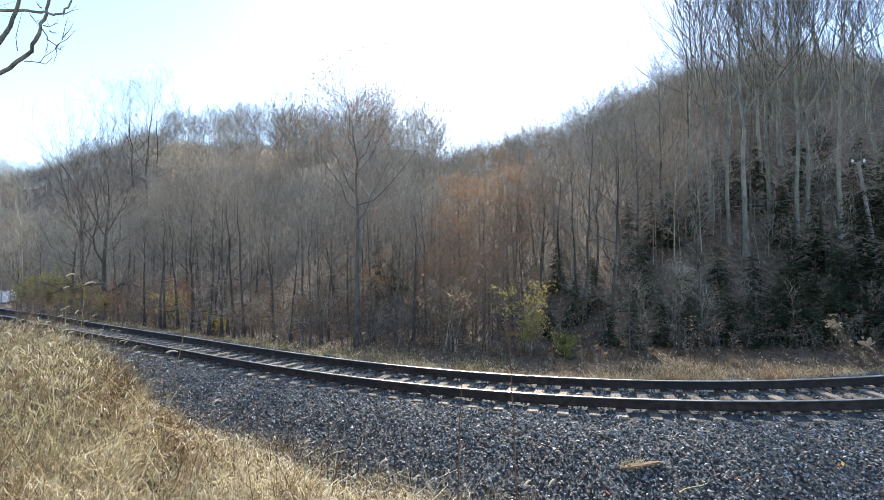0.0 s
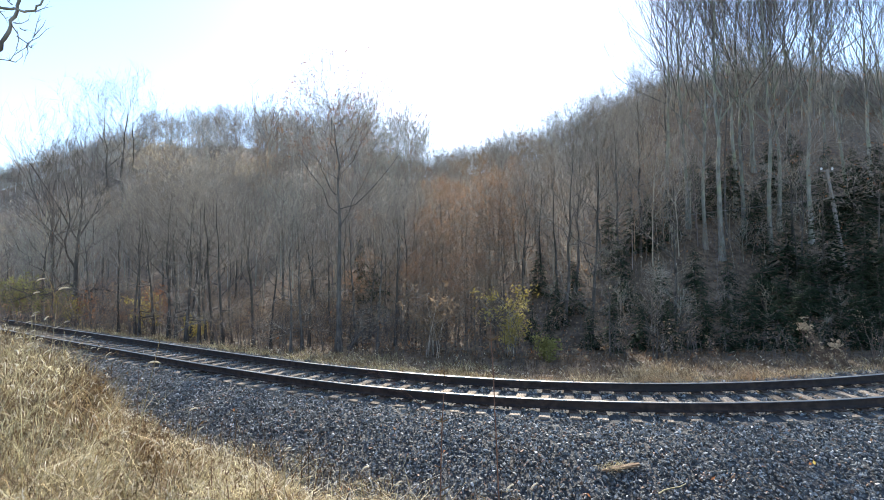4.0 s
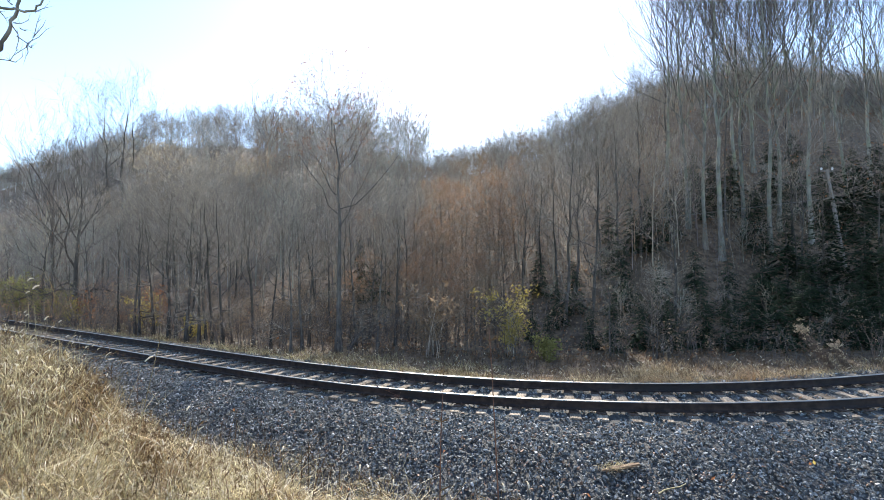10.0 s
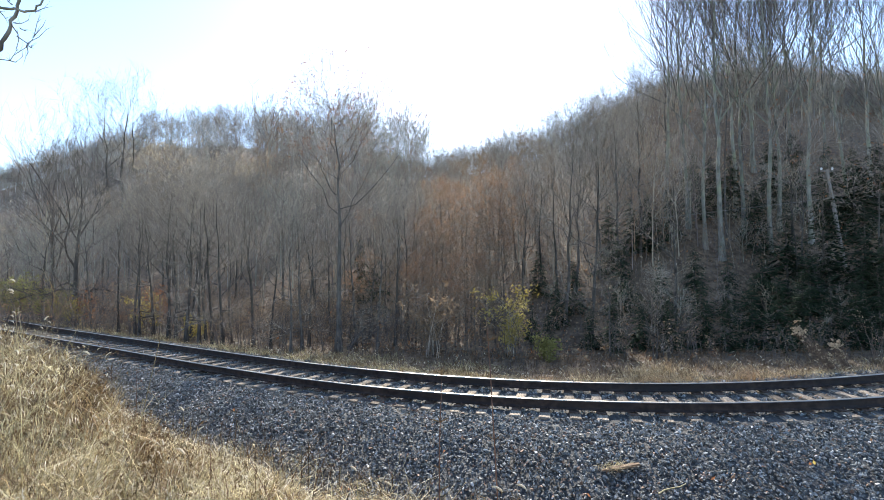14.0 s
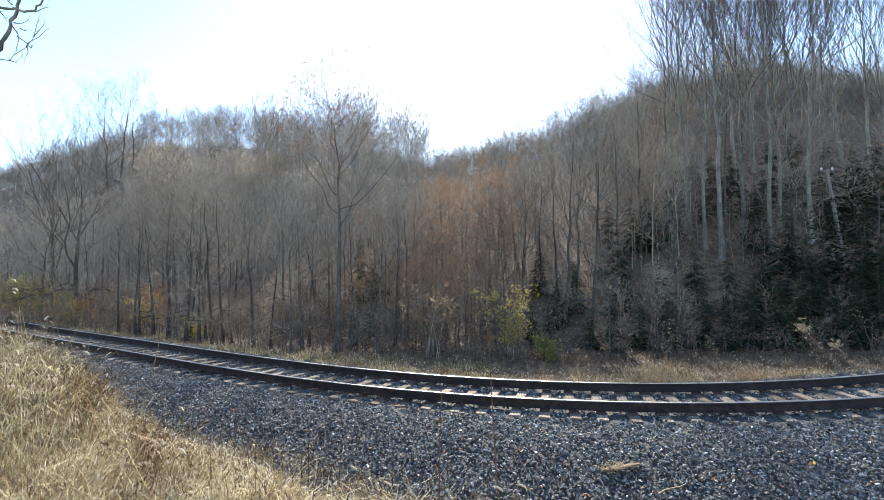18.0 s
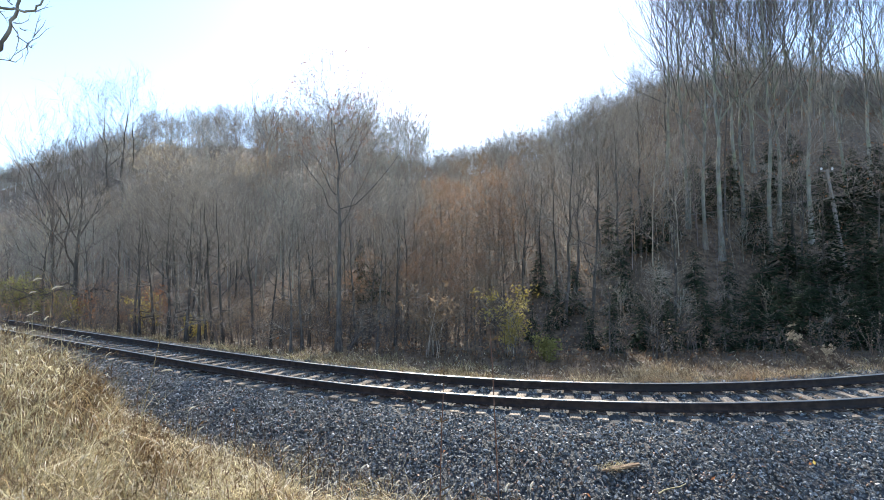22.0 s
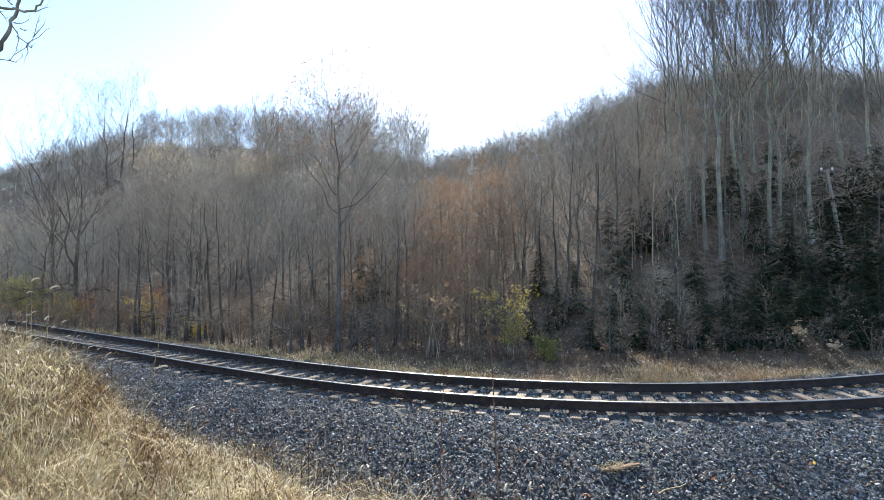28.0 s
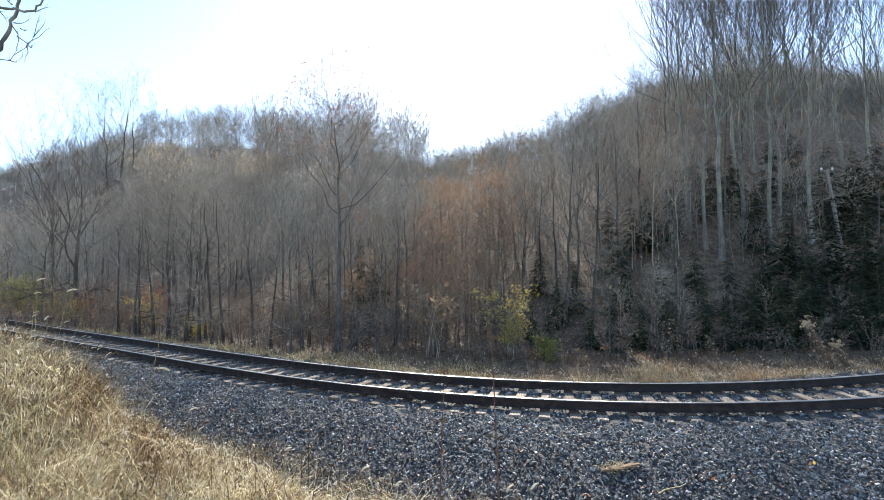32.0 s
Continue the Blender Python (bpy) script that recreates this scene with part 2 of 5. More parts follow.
def height(x, y):
    x, y = np.asarray(x, float).ravel(), np.asarray(y, float).ravel()
    d = from_track(x, y)
    r = np.hypot(x, y)
    bear = np.where(y > 0.05, x / np.maximum(y, 0.05), np.where(x > 0, 3.0, -3.0))
    bear = np.clip(bear, -3.0, 2.5)
    rr, ee = np.interp(bear, RIDGE_B, RIDGE_R), np.interp(bear, RIDGE_B, RIDGE_E)
    rr = rr / np.sqrt(1 + bear ** 2) * np.sqrt(1 + np.clip(bear, -1, 1) ** 2)
    top = ee * rr + 2.7
    t = np.clip((d - 9.0) / np.maximum(rr - 20, 1), 0, 1.0)
    hill = top * (0.35 * t + 0.65 * t ** 1.25 * (3 - 2 * t) / (3 - 2 * 1.0))
    hill = np.minimum(hill, top) - 0.06 * np.maximum(r - rr * 1.15, 0) * (r < 1e9)
    hill = np.maximum(hill, -4.0)
    far = -0.62 + hill + 0.25 * np.sin(x * 0.21 + 1) * np.sin(y * 0.17) * smooth(10, 30, d) + 0.9 * np.sin(x * 0.19 + 0.7) * np.sin(y * 0.13 + x * 0.05) * smooth(35, 70, d)
    bed = -0.262 - 0.36 * smooth(1.7, 3.6, d)
    z = np.where(d > 9.0, far, bed)
    # near side: shoulder, ditch, weedy bank
    near = -0.255 - 0.04 * smooth(1.22, 1.4, -d) - 0.62 * smooth(1.75, 4.8, -d)
    edge = (y - 2.3 + 0.67 * x) / 1.2
    bank = 1.12 - 2.05 * smooth(-0.3, 3.0, edge)
    near = np.maximum(near, bank + 0.05 * np.sin(x * 2.1) * np.cos(y * 1.7))
    away = smooth(14, 40, -d)
    near = near * (1 - away) + 1.1 * away
    return np.where(d < 0, near, z)


def gz(x, y):
    return float(height([x], [y])[0])


# ---- ground ----
def build_ground():
    radii = np.concatenate([[0.0], np.arange(0.4, 34, 0.16), 34 * 1.055 ** np.arange(0, 86)])
    na = 280
    # finer angles ahead of the camera
    u = np.linspace(0, 2 * math.pi, na, endpoint=False)
    ang = u + 0.55 * np.sin(u)
    ang = math.pi / 2 + math.pi + ang + 0.0
    X = radii[1:, None] * np.cos(ang)[None]
    Y = radii[1:, None] * np.sin(ang)[None]
    x, y = np.concatenate([[0], X.ravel()]), np.concatenate([[0], Y.ravel()])
    z = height(x, y)
    rng = np.random.default_rng(4)
    z = z + rng.normal(0, 0.012, len(z)) * (np.hypot(x, y) < 40) * (np.hypot(x, y) > 4)
    nr = len(radii) - 1
    i = np.arange(nr - 1)[:, None] * na
    j = np.arange(na)[None]
    k = (j + 1) % na
    quads = np.stack([1 + i + j, 1 + i + na + j, 1 + i + na + k, 1 + i + k], -1).reshape(-1, 4)
    faces = [(0, 1 + a, 1 + (a + 1) % na) for a in range(na)] + quads.tolist()
    d = from_track(x, y)
    fd = np.array([d[f[0]] for f in faces])
    fe = np.array([(y[f[0]] - 2.3 + 0.67 * x[f[0]]) / 1.2 for f in faces])
    mi = np.where(fd > 3.4, 0, np.where((fd > -6.5) & (fe > 1.6), 2, 1))
    me = mesh("ground", np.stack([x, y, z], 1), faces, [M_LITTER, M_SOIL, M_BED], mi.tolist(), True)
    ob = new("ground", me)
    tagged(ob, "leaf-strewn hillside ground with a grassy bank and ballast bed", "ground", kind="structure")


build_ground()

# ---- the track ----


def build_rail(off, name_label):
    """One rail swept along the line: foot, web and head with a polished running surface."""
    prof = [(-0.07, -0.185), (0.07, -0.185), (0.07, -0.172), (0.02, -0.155), (0.009, -0.14), (0.009, -0.05), (0.034, -0.037), (0.036, -0.012),
            (0.026, -0.001), (0.0, 0.0), (-0.026, -0.001), (-0.036, -0.012), (-0.034, -0.037), (-0.009, -0.05), (-0.009, -0.14), (-0.02, -0.155), (-0.07, -0.172)]
    ss = np.arange(-60, 45, 0.35)
    v, f, mi = [], [], []
    n = len(prof)
    for s in ss:
        x, y, h = line_at(s, off)
        v += [(x - math.sin(h) * a, y + math.cos(h) * a, z) for a, z in prof]
    for i in range(len(ss) - 1):
        for j in range(n):
            k = (j + 1) % n
            f.append((i * n + j, i * n + k, (i + 1) * n + k, (i + 1) * n + j))
            mi.append(1 if j in (7, 8, 9, 10) else 0)
    ob = new("rail")
    tagged(ob, name_label, "rail", "rails of the track")
    for nm, k, m in (("web_and_foot", 0, M_RAIL), ("running_surface", 1, M_HEAD)):
        part(nm, mesh(nm, v, [q for q, w in zip(f, mi) if w == k], m), ob, "polished steel running surface" if k else "")


build_rail(GAUGE / 2, "rusty brown steel rail with polished running surface on ties")
build_rail(-GAUGE / 2, "rusty brown steel rail with polished running surface beside ballast shoulder")
TIE_STEP = 0.575


def build_ties():
    meshes = []
    rng = np.random.default_rng(7)
    for n in range(6):
        so = Soup()
        # sawn timber with worn arrises and slightly split ends
        L, W, H = 2.46, 0.225, 0.17
        xs = np.array([-L / 2, -L / 2 + 0.02, -0.9, -0.45, 0, 0.45, 0.9, L / 2 - 0.02, L / 2])
        v, f = [], []
        for q, x in enumerate(xs):
            e = 0.012 if q in (0, len(xs) - 1) else 0.0
            jj = rng.normal(0, 0.004, 6)
            w = W / 2 - e
            v += [(x, -w + jj[0], -H), (x, w + jj[1], -H), (x, w + jj[1], -0.02 - e), (x, w - 0.018 + jj[2], jj[3] - e), (x, -w + 0.018 + jj[4], jj[5] - e), (x, -w + jj[0], -0.02 - e)]
        for i in range(len(xs) - 1):
            for j in range(6):
                k = (j + 1) % 6
                f.append((i * 6 + j, i * 6 + 6 + j, i * 6 + 6 + k, i * 6 + k))
        f += [tuple(range(6)), tuple(range(len(v) - 1, len(v) - 7, -1))]
        meshes.append(mesh("tie_timber", v, f, M_TIE))
    so = Soup()
    box(so, 0, 0, 0.009, 0.33, 0.19, 0.018, chamfer=0.005)
    box(so, -0.085, 0, 0.022, 0.02, 0.19, 0.012)
    box(so, 0.085, 0, 0.022, 0.02, 0.19, 0.012)
    plate = so.mesh("tie_plate", M_PLATE)
    so = Soup()
    box(so, 0, 0, 0.02, 0.016, 0.016, 0.05)
    box(so, -0.008, 0, 0.047, 0.036, 0.03, 0.016, chamfer=0.006)
    spike = so.mesh("spike", M_PLATE)
    for s in np.arange(-46, 32, TIE_STEP):
        jit = rng.normal(0, 1, 4)
        x, y, h = line_at(s + 0.025 * jit[0])
        tie = new("railroad_tie")
        tie.matrix_basis = pose(float(x), float(y), TIE_Z + 0.012 * abs(jit[1]) - 0.02, 0, 0.2 * jit[3], math.degrees(h) + 90 + 1.0 * jit[2] - 12.0 * float(smooth(0, 9, s)))
        tagged(tie, "weathered grey wooden railroad tie bedded in ballast", "railroad tie", "ties under the track")
        part("timber", meshes[int(rng.integers(6))], tie)
        close = -14 < s < 16
        for side in (-1, 1):
            part("tie_plate", plate, tie, "", pose(side * GAUGE / 2, 0, 0.004))
            if close:
                for dy, o in ((0.06, 0.079), (-0.06, -0.079)):
                    part("spike", spike, tie, "", pose(side * GAUGE / 2 + o, dy, 0.014, 0, 0, 0 if o > 0 else 180))


build_ties()


def stone_shapes(n, rng):
    out = []
    ring = np.arange(5) * math.tau / 5
    tris = [q for j in range(5) for q in ((0, 1 + j, 1 + (j + 1) % 5), (6, 1 + (j + 1) % 5, 1 + j))]
    for _ in range(n):
        # a crushed stone: a skewed ring of corners between blunt ends, one corner broken off
        v = np.array([(0, 0, 0.8)] + [(math.cos(q), math.sin(q), 0.35 * (-1) ** i) for i, q in enumerate(ring)] + [(0, 0, -0.8)])
        v = v + rng.uniform(-0.18, 0.18, v.shape)
        v = v * np.array([1.15, rng.uniform(0.75, 0.95), rng.uniform(0.55, 0.75)])
        nrm = rng.normal(0, 1, 3)
        nrm /= np.linalg.norm(nrm)
        v = v - np.maximum(v @ nrm - 0.5, 0)[:, None] * nrm
        out.append((v, np.array(tris)))
    return out


def rot3(rng, n):
    q = rng.normal(0, 1, (n, 4))
    q /= np.linalg.norm(q, axis=1)[:, None]
    w, x, y, z = q.T
    return np.stack([np.stack([1 - 2 * (y * y + z * z), 2 * (x * y - z * w), 2 * (x * z + y * w)], -1),
                     np.stack([2 * (x * y + z * w), 1 - 2 * (x * x + z * z), 2 * (y * z - x * w)], -1),
                     np.stack([2 * (x * z - y * w), 2 * (y * z + x * w), 1 - 2 * (x * x + y * y)], -1)], 1)


def build_ballast():
    rng = np.random.default_rng(11)
    shapes = stone_shapes(14, rng)

    def scatter(count, s0, s1, d0, d1, r0, r1, lift):
        s, d = rng.uniform(s0, s1, count), rng.uniform(d0, d1, count)
        x, y, _h2 = line_at(s, d)
        z = height(x, y)
        rad = rng.uniform(r0, r1, count) * rng.uniform(0.8, 1.2, count)
        keep = (y - 2.3 + 0.67 * x) / 1.2 > 1.2
        return np.stack([x, y, z + rad * lift + rng.uniform(-0.01, 0.02, count)], 1)[keep], rad[keep], s[keep], d[keep]

    sets = [scatter(44000, -12, 9.5, -4.7, -1.24, 0.02, 0.038, 0.3),
            scatter(14000, -32, -12, -5.5, -1.3, 0.022, 0.042, 0.35),
            scatter(6000, 9.5, 15, -4.5, -1.26, 0.024, 0.042, 0.3),
            scatter(18000, -22, 16, -1.3, 1.32, 0.025, 0.04, 0.9),
            scatter(900, -22, 16, 1.25, 1.9, 0.025, 0.04, 0.2)]
    P, R, SS, DD = (np.concatenate([a[i] for a in sets]) for i in range(4))
    # inside the track the stones fill the cribs between the ties
    crib = (np.abs(DD) < 1.3)
    ph = np.abs(((SS + 46) / TIE_STEP + 0.5) % 1.0 - 0.5) * TIE_STEP
    keep = ~crib | (ph > 0.135)
    P, R, SS, DD, crib = P[keep], R[keep], SS[keep], DD[keep], crib[keep]
    P[crib, 2] = TIE_Z - 0.022 + rng.uniform(-0.035, 0.022, crib.sum())
    order = np.argsort(np.hypot(P[:, 0] - 2.0, P[:, 1] - 5.5))
    P, R = P[order], R[order]
    kinds = rng.choice(3, len(P), p=[0.86, 0.085, 0.055])
    mats = [M_STONE, M_STONE_PALE, M_STONE_RUST]
    rots = rot3(rng, len(P))
    bed = new("ballast")
    tagged(bed, "grey crushed-stone ballast shoulder beside the rails", "ballast", kind="stuff")
    single = [[mesh("stone", v, f, m) for v, f in shapes[:8]] for m in mats]
    for i in range(300):
        m4 = Matrix.Translation(P[i]) @ Matrix(rots[i].tolist()).to_4x4() @ Matrix.Scale(R[i], 4)
        part("stone", single[kinds[i]][i % 8], bed, "", m4)
    vv, ff, mm, base = [], [], [], 0
    which = rng.integers(0, len(shapes), len(P))
    for w, (v, f) in enumerate(shapes):
        ids = np.nonzero((which == w) & (np.arange(len(P)) >= 300))[0]
        vs = np.einsum("nij,vj->nvi", rots[ids], v) * R[ids][:, None, None] + P[ids][:, None]
        fs = f[None] + (np.arange(len(ids)) * len(v))[:, None, None] + base
        vv.append(vs.reshape(-1, 3))
        ff.append(fs.reshape(-1, 3))
        mm.append(np.repeat(kinds[ids], len(f)))
        base += len(ids) * len(v)
    ob = part("loose_stones", mesh("loose_stones", np.concatenate(vv), np.concatenate(ff), mats, np.concatenate(mm).tolist()), bed)
    ob["kind"] = "stuff"


# ---- trees ----


def shoots(rng, P, R, k, u0, u1, f0, f1, n, splay, rise, wobble, thin, twig_r):
    """k child shoots on every path of P (count, points, 3): their paths and radii."""
    N, m = P.shape[:2]
    par = np.repeat(np.arange(N), k)
    u = u0 + (u1 - u0) * ((np.tile(np.arange(k), N) + rng.random(N * k)) / k)
    x = u * (m - 1)
    a = np.minimum(x.astype(int), m - 2)
    w = (x - a)[:, None]
    p0 = P[par, a] * (1 - w) + P[par, a + 1] * w
    tang = P[par, a + 1] - P[par, a]
    tang = tang / (np.linalg.norm(tang, axis=1)[:, None] + 1e-9)
    side = np.cross(tang, rng.normal(0, 1, (N * k, 3)))
    side = side / (np.linalg.norm(side, axis=1)[:, None] + 1e-9)
    d = tang * (1 - splay) + side * splay * rng.uniform(0.7, 1.3, N * k)[:, None]
    d[:, 2] += rise
    d = d / np.linalg.norm(d, axis=1)[:, None]
    reach = np.linalg.norm(P[:, -1] - P[:, 0], axis=1)[par]
    L = reach * rng.uniform(f0, f1, N * k) * (1.15 - 0.45 * u)
    t = np.linspace(0, 1, n)
    bend = rng.normal(0, 0.12, (N * k, 3)) + np.array([0, 0, 0.12])
    Q = p0[:, None] + L[:, None, None] * (d[:, None] * t[None, :, None] + bend[:, None] * (t ** 2)[None, :, None])
    Q[:, 1:] += np.cumsum(rng.normal(0, wobble, (N * k, n - 1, 3)), 1) * L[:, None, None]
    r0 = np.maximum((R[par, a] * (1 - w[:, 0]) + R[par, a + 1] * w[:, 0]) * thin, twig_r)
    return Q, np.maximum(r0[:, None] * (1 - 0.75 * t)[None], twig_r * 0.5)


def tubes(soup, P, R, sides=3, m=0):
    """Many tapered, pointed tubes at once: P (count, points, 3), R (count, points)."""
    N, n = P.shape[:2]
    d = np.gradient(P, axis=1)
    d /= np.linalg.norm(d, axis=2)[:, :, None] + 1e-9
    ref = np.where(np.abs(d[:, :1, 2:3]) < 0.8, np.array([0.0, 0.0, 1.0]), np.array([1.0, 0.0, 0.0]))
    a = np.cross(d, np.broadcast_to(ref, d.shape))
    a /= np.linalg.norm(a, axis=2)[:, :, None] + 1e-9
    b = np.cross(d, a)
    ang = np.arange(sides) * 2 * math.pi / sides
    ring = P[:, :, None] + (a[:, :, None] * np.cos(ang)[None, None, :, None] + b[:, :, None] * np.sin(ang)[None, None, :, None]) * R[:, :, None, None]
    V = np.concatenate([ring[:, :-1].reshape(N, -1, 3), P[:, -1:]], 1)
    per = (n - 1) * sides + 1
    j = np.arange(sides)
    k = (j + 1) % sides
    base = (np.arange(N) * per)[:, None, None]
    if n > 2:
        q = np.concatenate([np.stack([i * sides + j, i * sides + k, (i + 1) * sides + k, (i + 1) * sides + j], 1) for i in range(n - 2)])
        soup.f.extend((q[None] + base + soup.n).reshape(-1, 4).tolist())
    tri = np.stack([(n - 2) * sides + j, (n - 2) * sides + k, np.full(sides, per - 1)], 1)
    soup.f.extend((tri[None] + base + soup.n).reshape(-1, 3).tolist())
    soup.mi.extend([m] * (N * ((n - 2) * sides + sides)))
    soup.v.append(V.reshape(-1, 3))
    soup.n += N * per


def grow(rng, height_m, r0, bole=0.42, limbs=9, subs=6, twigs=6, sprays=3, fan=0.42, steep=0.85, wiggle=0.05, stubs=0, twig_r=0.006, leader=0.9, splay=0.55, up=0.2, limb_r=0.46):
    """A bare tree: its trunk, limbs, branches, twigs and sprays as arrays of paths and radii."""
    n = 11
    t = np.linspace(0, 1, n)
    off = np.cumsum(rng.normal(0, wiggle, (n, 2)), 0) * height_m * 0.14
    off = (off - off[0]) * t[:, None] ** 0.5
    trunk = np.stack([off[:, 0], off[:, 1], t * height_m * leader], 1)[None]
    rad = r0 * (1 - 0.92 * t ** 0.75)
    rad[0] *= 1.35
    rad = rad[None]
    # main limbs leave the trunk above the bole and sweep upward
    u = (bole + (0.92 - bole) * (np.arange(limbs) + rng.random(limbs)) / limbs) / leader
    u = np.minimum(u, 0.97)
    az = np.arange(limbs) * 2.4 + rng.uniform(0, 1.2, limbs)
    el = rng.uniform(0.35, 0.75, limbs) * steep + 0.35 * u
    L = height_m * fan * (1.25 - 0.75 * u) * rng.uniform(0.75, 1.2, limbs)
    if stubs:
        # a few low dead branches that arch downward
        u = np.concatenate([u, rng.uniform(0.15, bole, stubs)])
        az = np.concatenate([az, rng.uniform(0, 6.283, stubs)])
        el = np.concatenate([el, rng.uniform(-0.1, 0.35, stubs)])
        L = np.concatenate([L, height_m * rng.uniform(0.08, 0.2, stubs)])
    m = 6
    tt = np.linspace(0, 1, m)
    p0 = np.stack([np.interp(u, t, trunk[0][:, c]) for c in range(3)], 1)
    d = np.stack([np.cos(az) * np.cos(el), np.sin(az) * np.cos(el), np.sin(el)], 1)
    rise = np.where(np.arange(len(u)) < limbs, 0.3, -0.3)
    P = p0[:, None] + L[:, None, None] * (d[:, None] * tt[None, :, None] + (np.array([0, 0, 1.0])[None] * rise[:, None])[:, None] * (tt ** 2)[None, :, None])
    P[:, 1:] += np.cumsum(rng.normal(0, 0.05, (len(u), m - 1, 3)), 1) * L[:, None, None]
    R = np.maximum(np.interp(u, t, rad[0]) * limb_r, twig_r * 1.6)[:, None] * (1 - 0.8 * tt)[None]
    P1, R1 = shoots(rng, P, R, subs, 0.2, 1.0, 0.4, 0.75, 4, splay, up, 0.03, 0.6, twig_r)
    P2, R2 = shoots(rng, P1, R1, twigs, 0.2, 1.0, 0.4, 0.75, 3, splay + 0.03, up, 0.035, 0.6, twig_r)
    P3, R3 = shoots(rng, P2, R2, sprays, 0.25, 1.0, 0.5, 0.85, 2, splay + 0.03, up, 0.03, 0.7, twig_r * 0.8)
    return [(trunk, rad)], [(P, R), (P1, R1), (P2, R2), (P3, R3)]


def leaf_cloud(rng, centres, per, size, scatter_r):
    """Folded leaves scattered round the twig ends."""
    c = np.repeat(np.asarray(centres), per, 0)
    c = c + rng.normal(0, scatter_r, c.shape)
    n = len(c)
    R = rot3(rng, n)
    s = rng.uniform(0.6, 1.3, n) * size
    base = np.array([[-1, 0, 0.0], [0, -0.45, 0.22], [1, 0, 0.0], [0, 0.45, 0.22]])
    v = np.einsum("nij,vj->nvi", R, base) * s[:, None, None] + c[:, None]
    f = (np.array([[0, 1, 2], [0, 2, 3]])[None] + (np.arange(n) * 4)[:, None, None]).reshape(-1, 3)
    return v.reshape(-1, 3), f


def tree_meshes(seed, bark=None, leaf=None, leaf_per=4, leaf_size=0.09, leaf_share=1.0, leaf_scatter=0.18, leaf_from=0.0, wood=None, **kw):
    rng = np.random.default_rng(seed)
    stem, crown = grow(rng, **kw)
    a = Soup()
    tubes(a, *stem[0], 8)
    b = Soup()
    tubes(b, *crown[0], 5, 1)
    for P, R in crown[1:]:
        tubes(b, P, R, 3)
    out = [("trunk", a.mesh("trunk", bark or M_BARK, True)), ("crown", b.mesh("crown", [wood or M_TWIG, bark or M_BARK]))]
    if leaf:
        tips = crown[2][0][:, -1]
        tips = tips[(rng.random(len(tips)) < leaf_share) & (tips[:, 2] > leaf_from * kw["height_m"])]
        v, f = leaf_cloud(rng, tips, leaf_per, leaf_size, leaf_scatter)
        out.append(("leaves", mesh("leaves", v, f, leaf)))
    return out


def plant(name, meshes, x, y, turn, scale, label, category, group="", sink=0.08, tilt=(0, 0), z=None):
    ob = new(name)
    ob.matrix_basis = pose(x, y, (gz(x, y) if z is None else z) - sink, tilt[0], tilt[1], turn)
    ob.scale = (scale, scale, scale)
    for nm, me in meshes:
        p = part(nm, me, ob)
        if nm in ("needles", "branchwork", "leaves"):
            p["kind"] = "stuff"
    tagged(ob, label, category, group)
    return ob


def at(px, depth):
    """Plan position by bearing and depth: px is a bearing on a scale of 1568 steps across the view."""
    return (px - 784) / 811.8 * depth, depth


REST = aim(0, 0).to_3x3()


def mark(px, py, depth):
    """The point at that depth on the resting camera's ray through a mark of its picture."""
    w = REST @ Vector(((px - 784) / 811.8, (443 - py) / 811.8, -1))
    w = w * (depth / w.y)
    return np.array([w.x, w.y, EYE[2] + w.z])


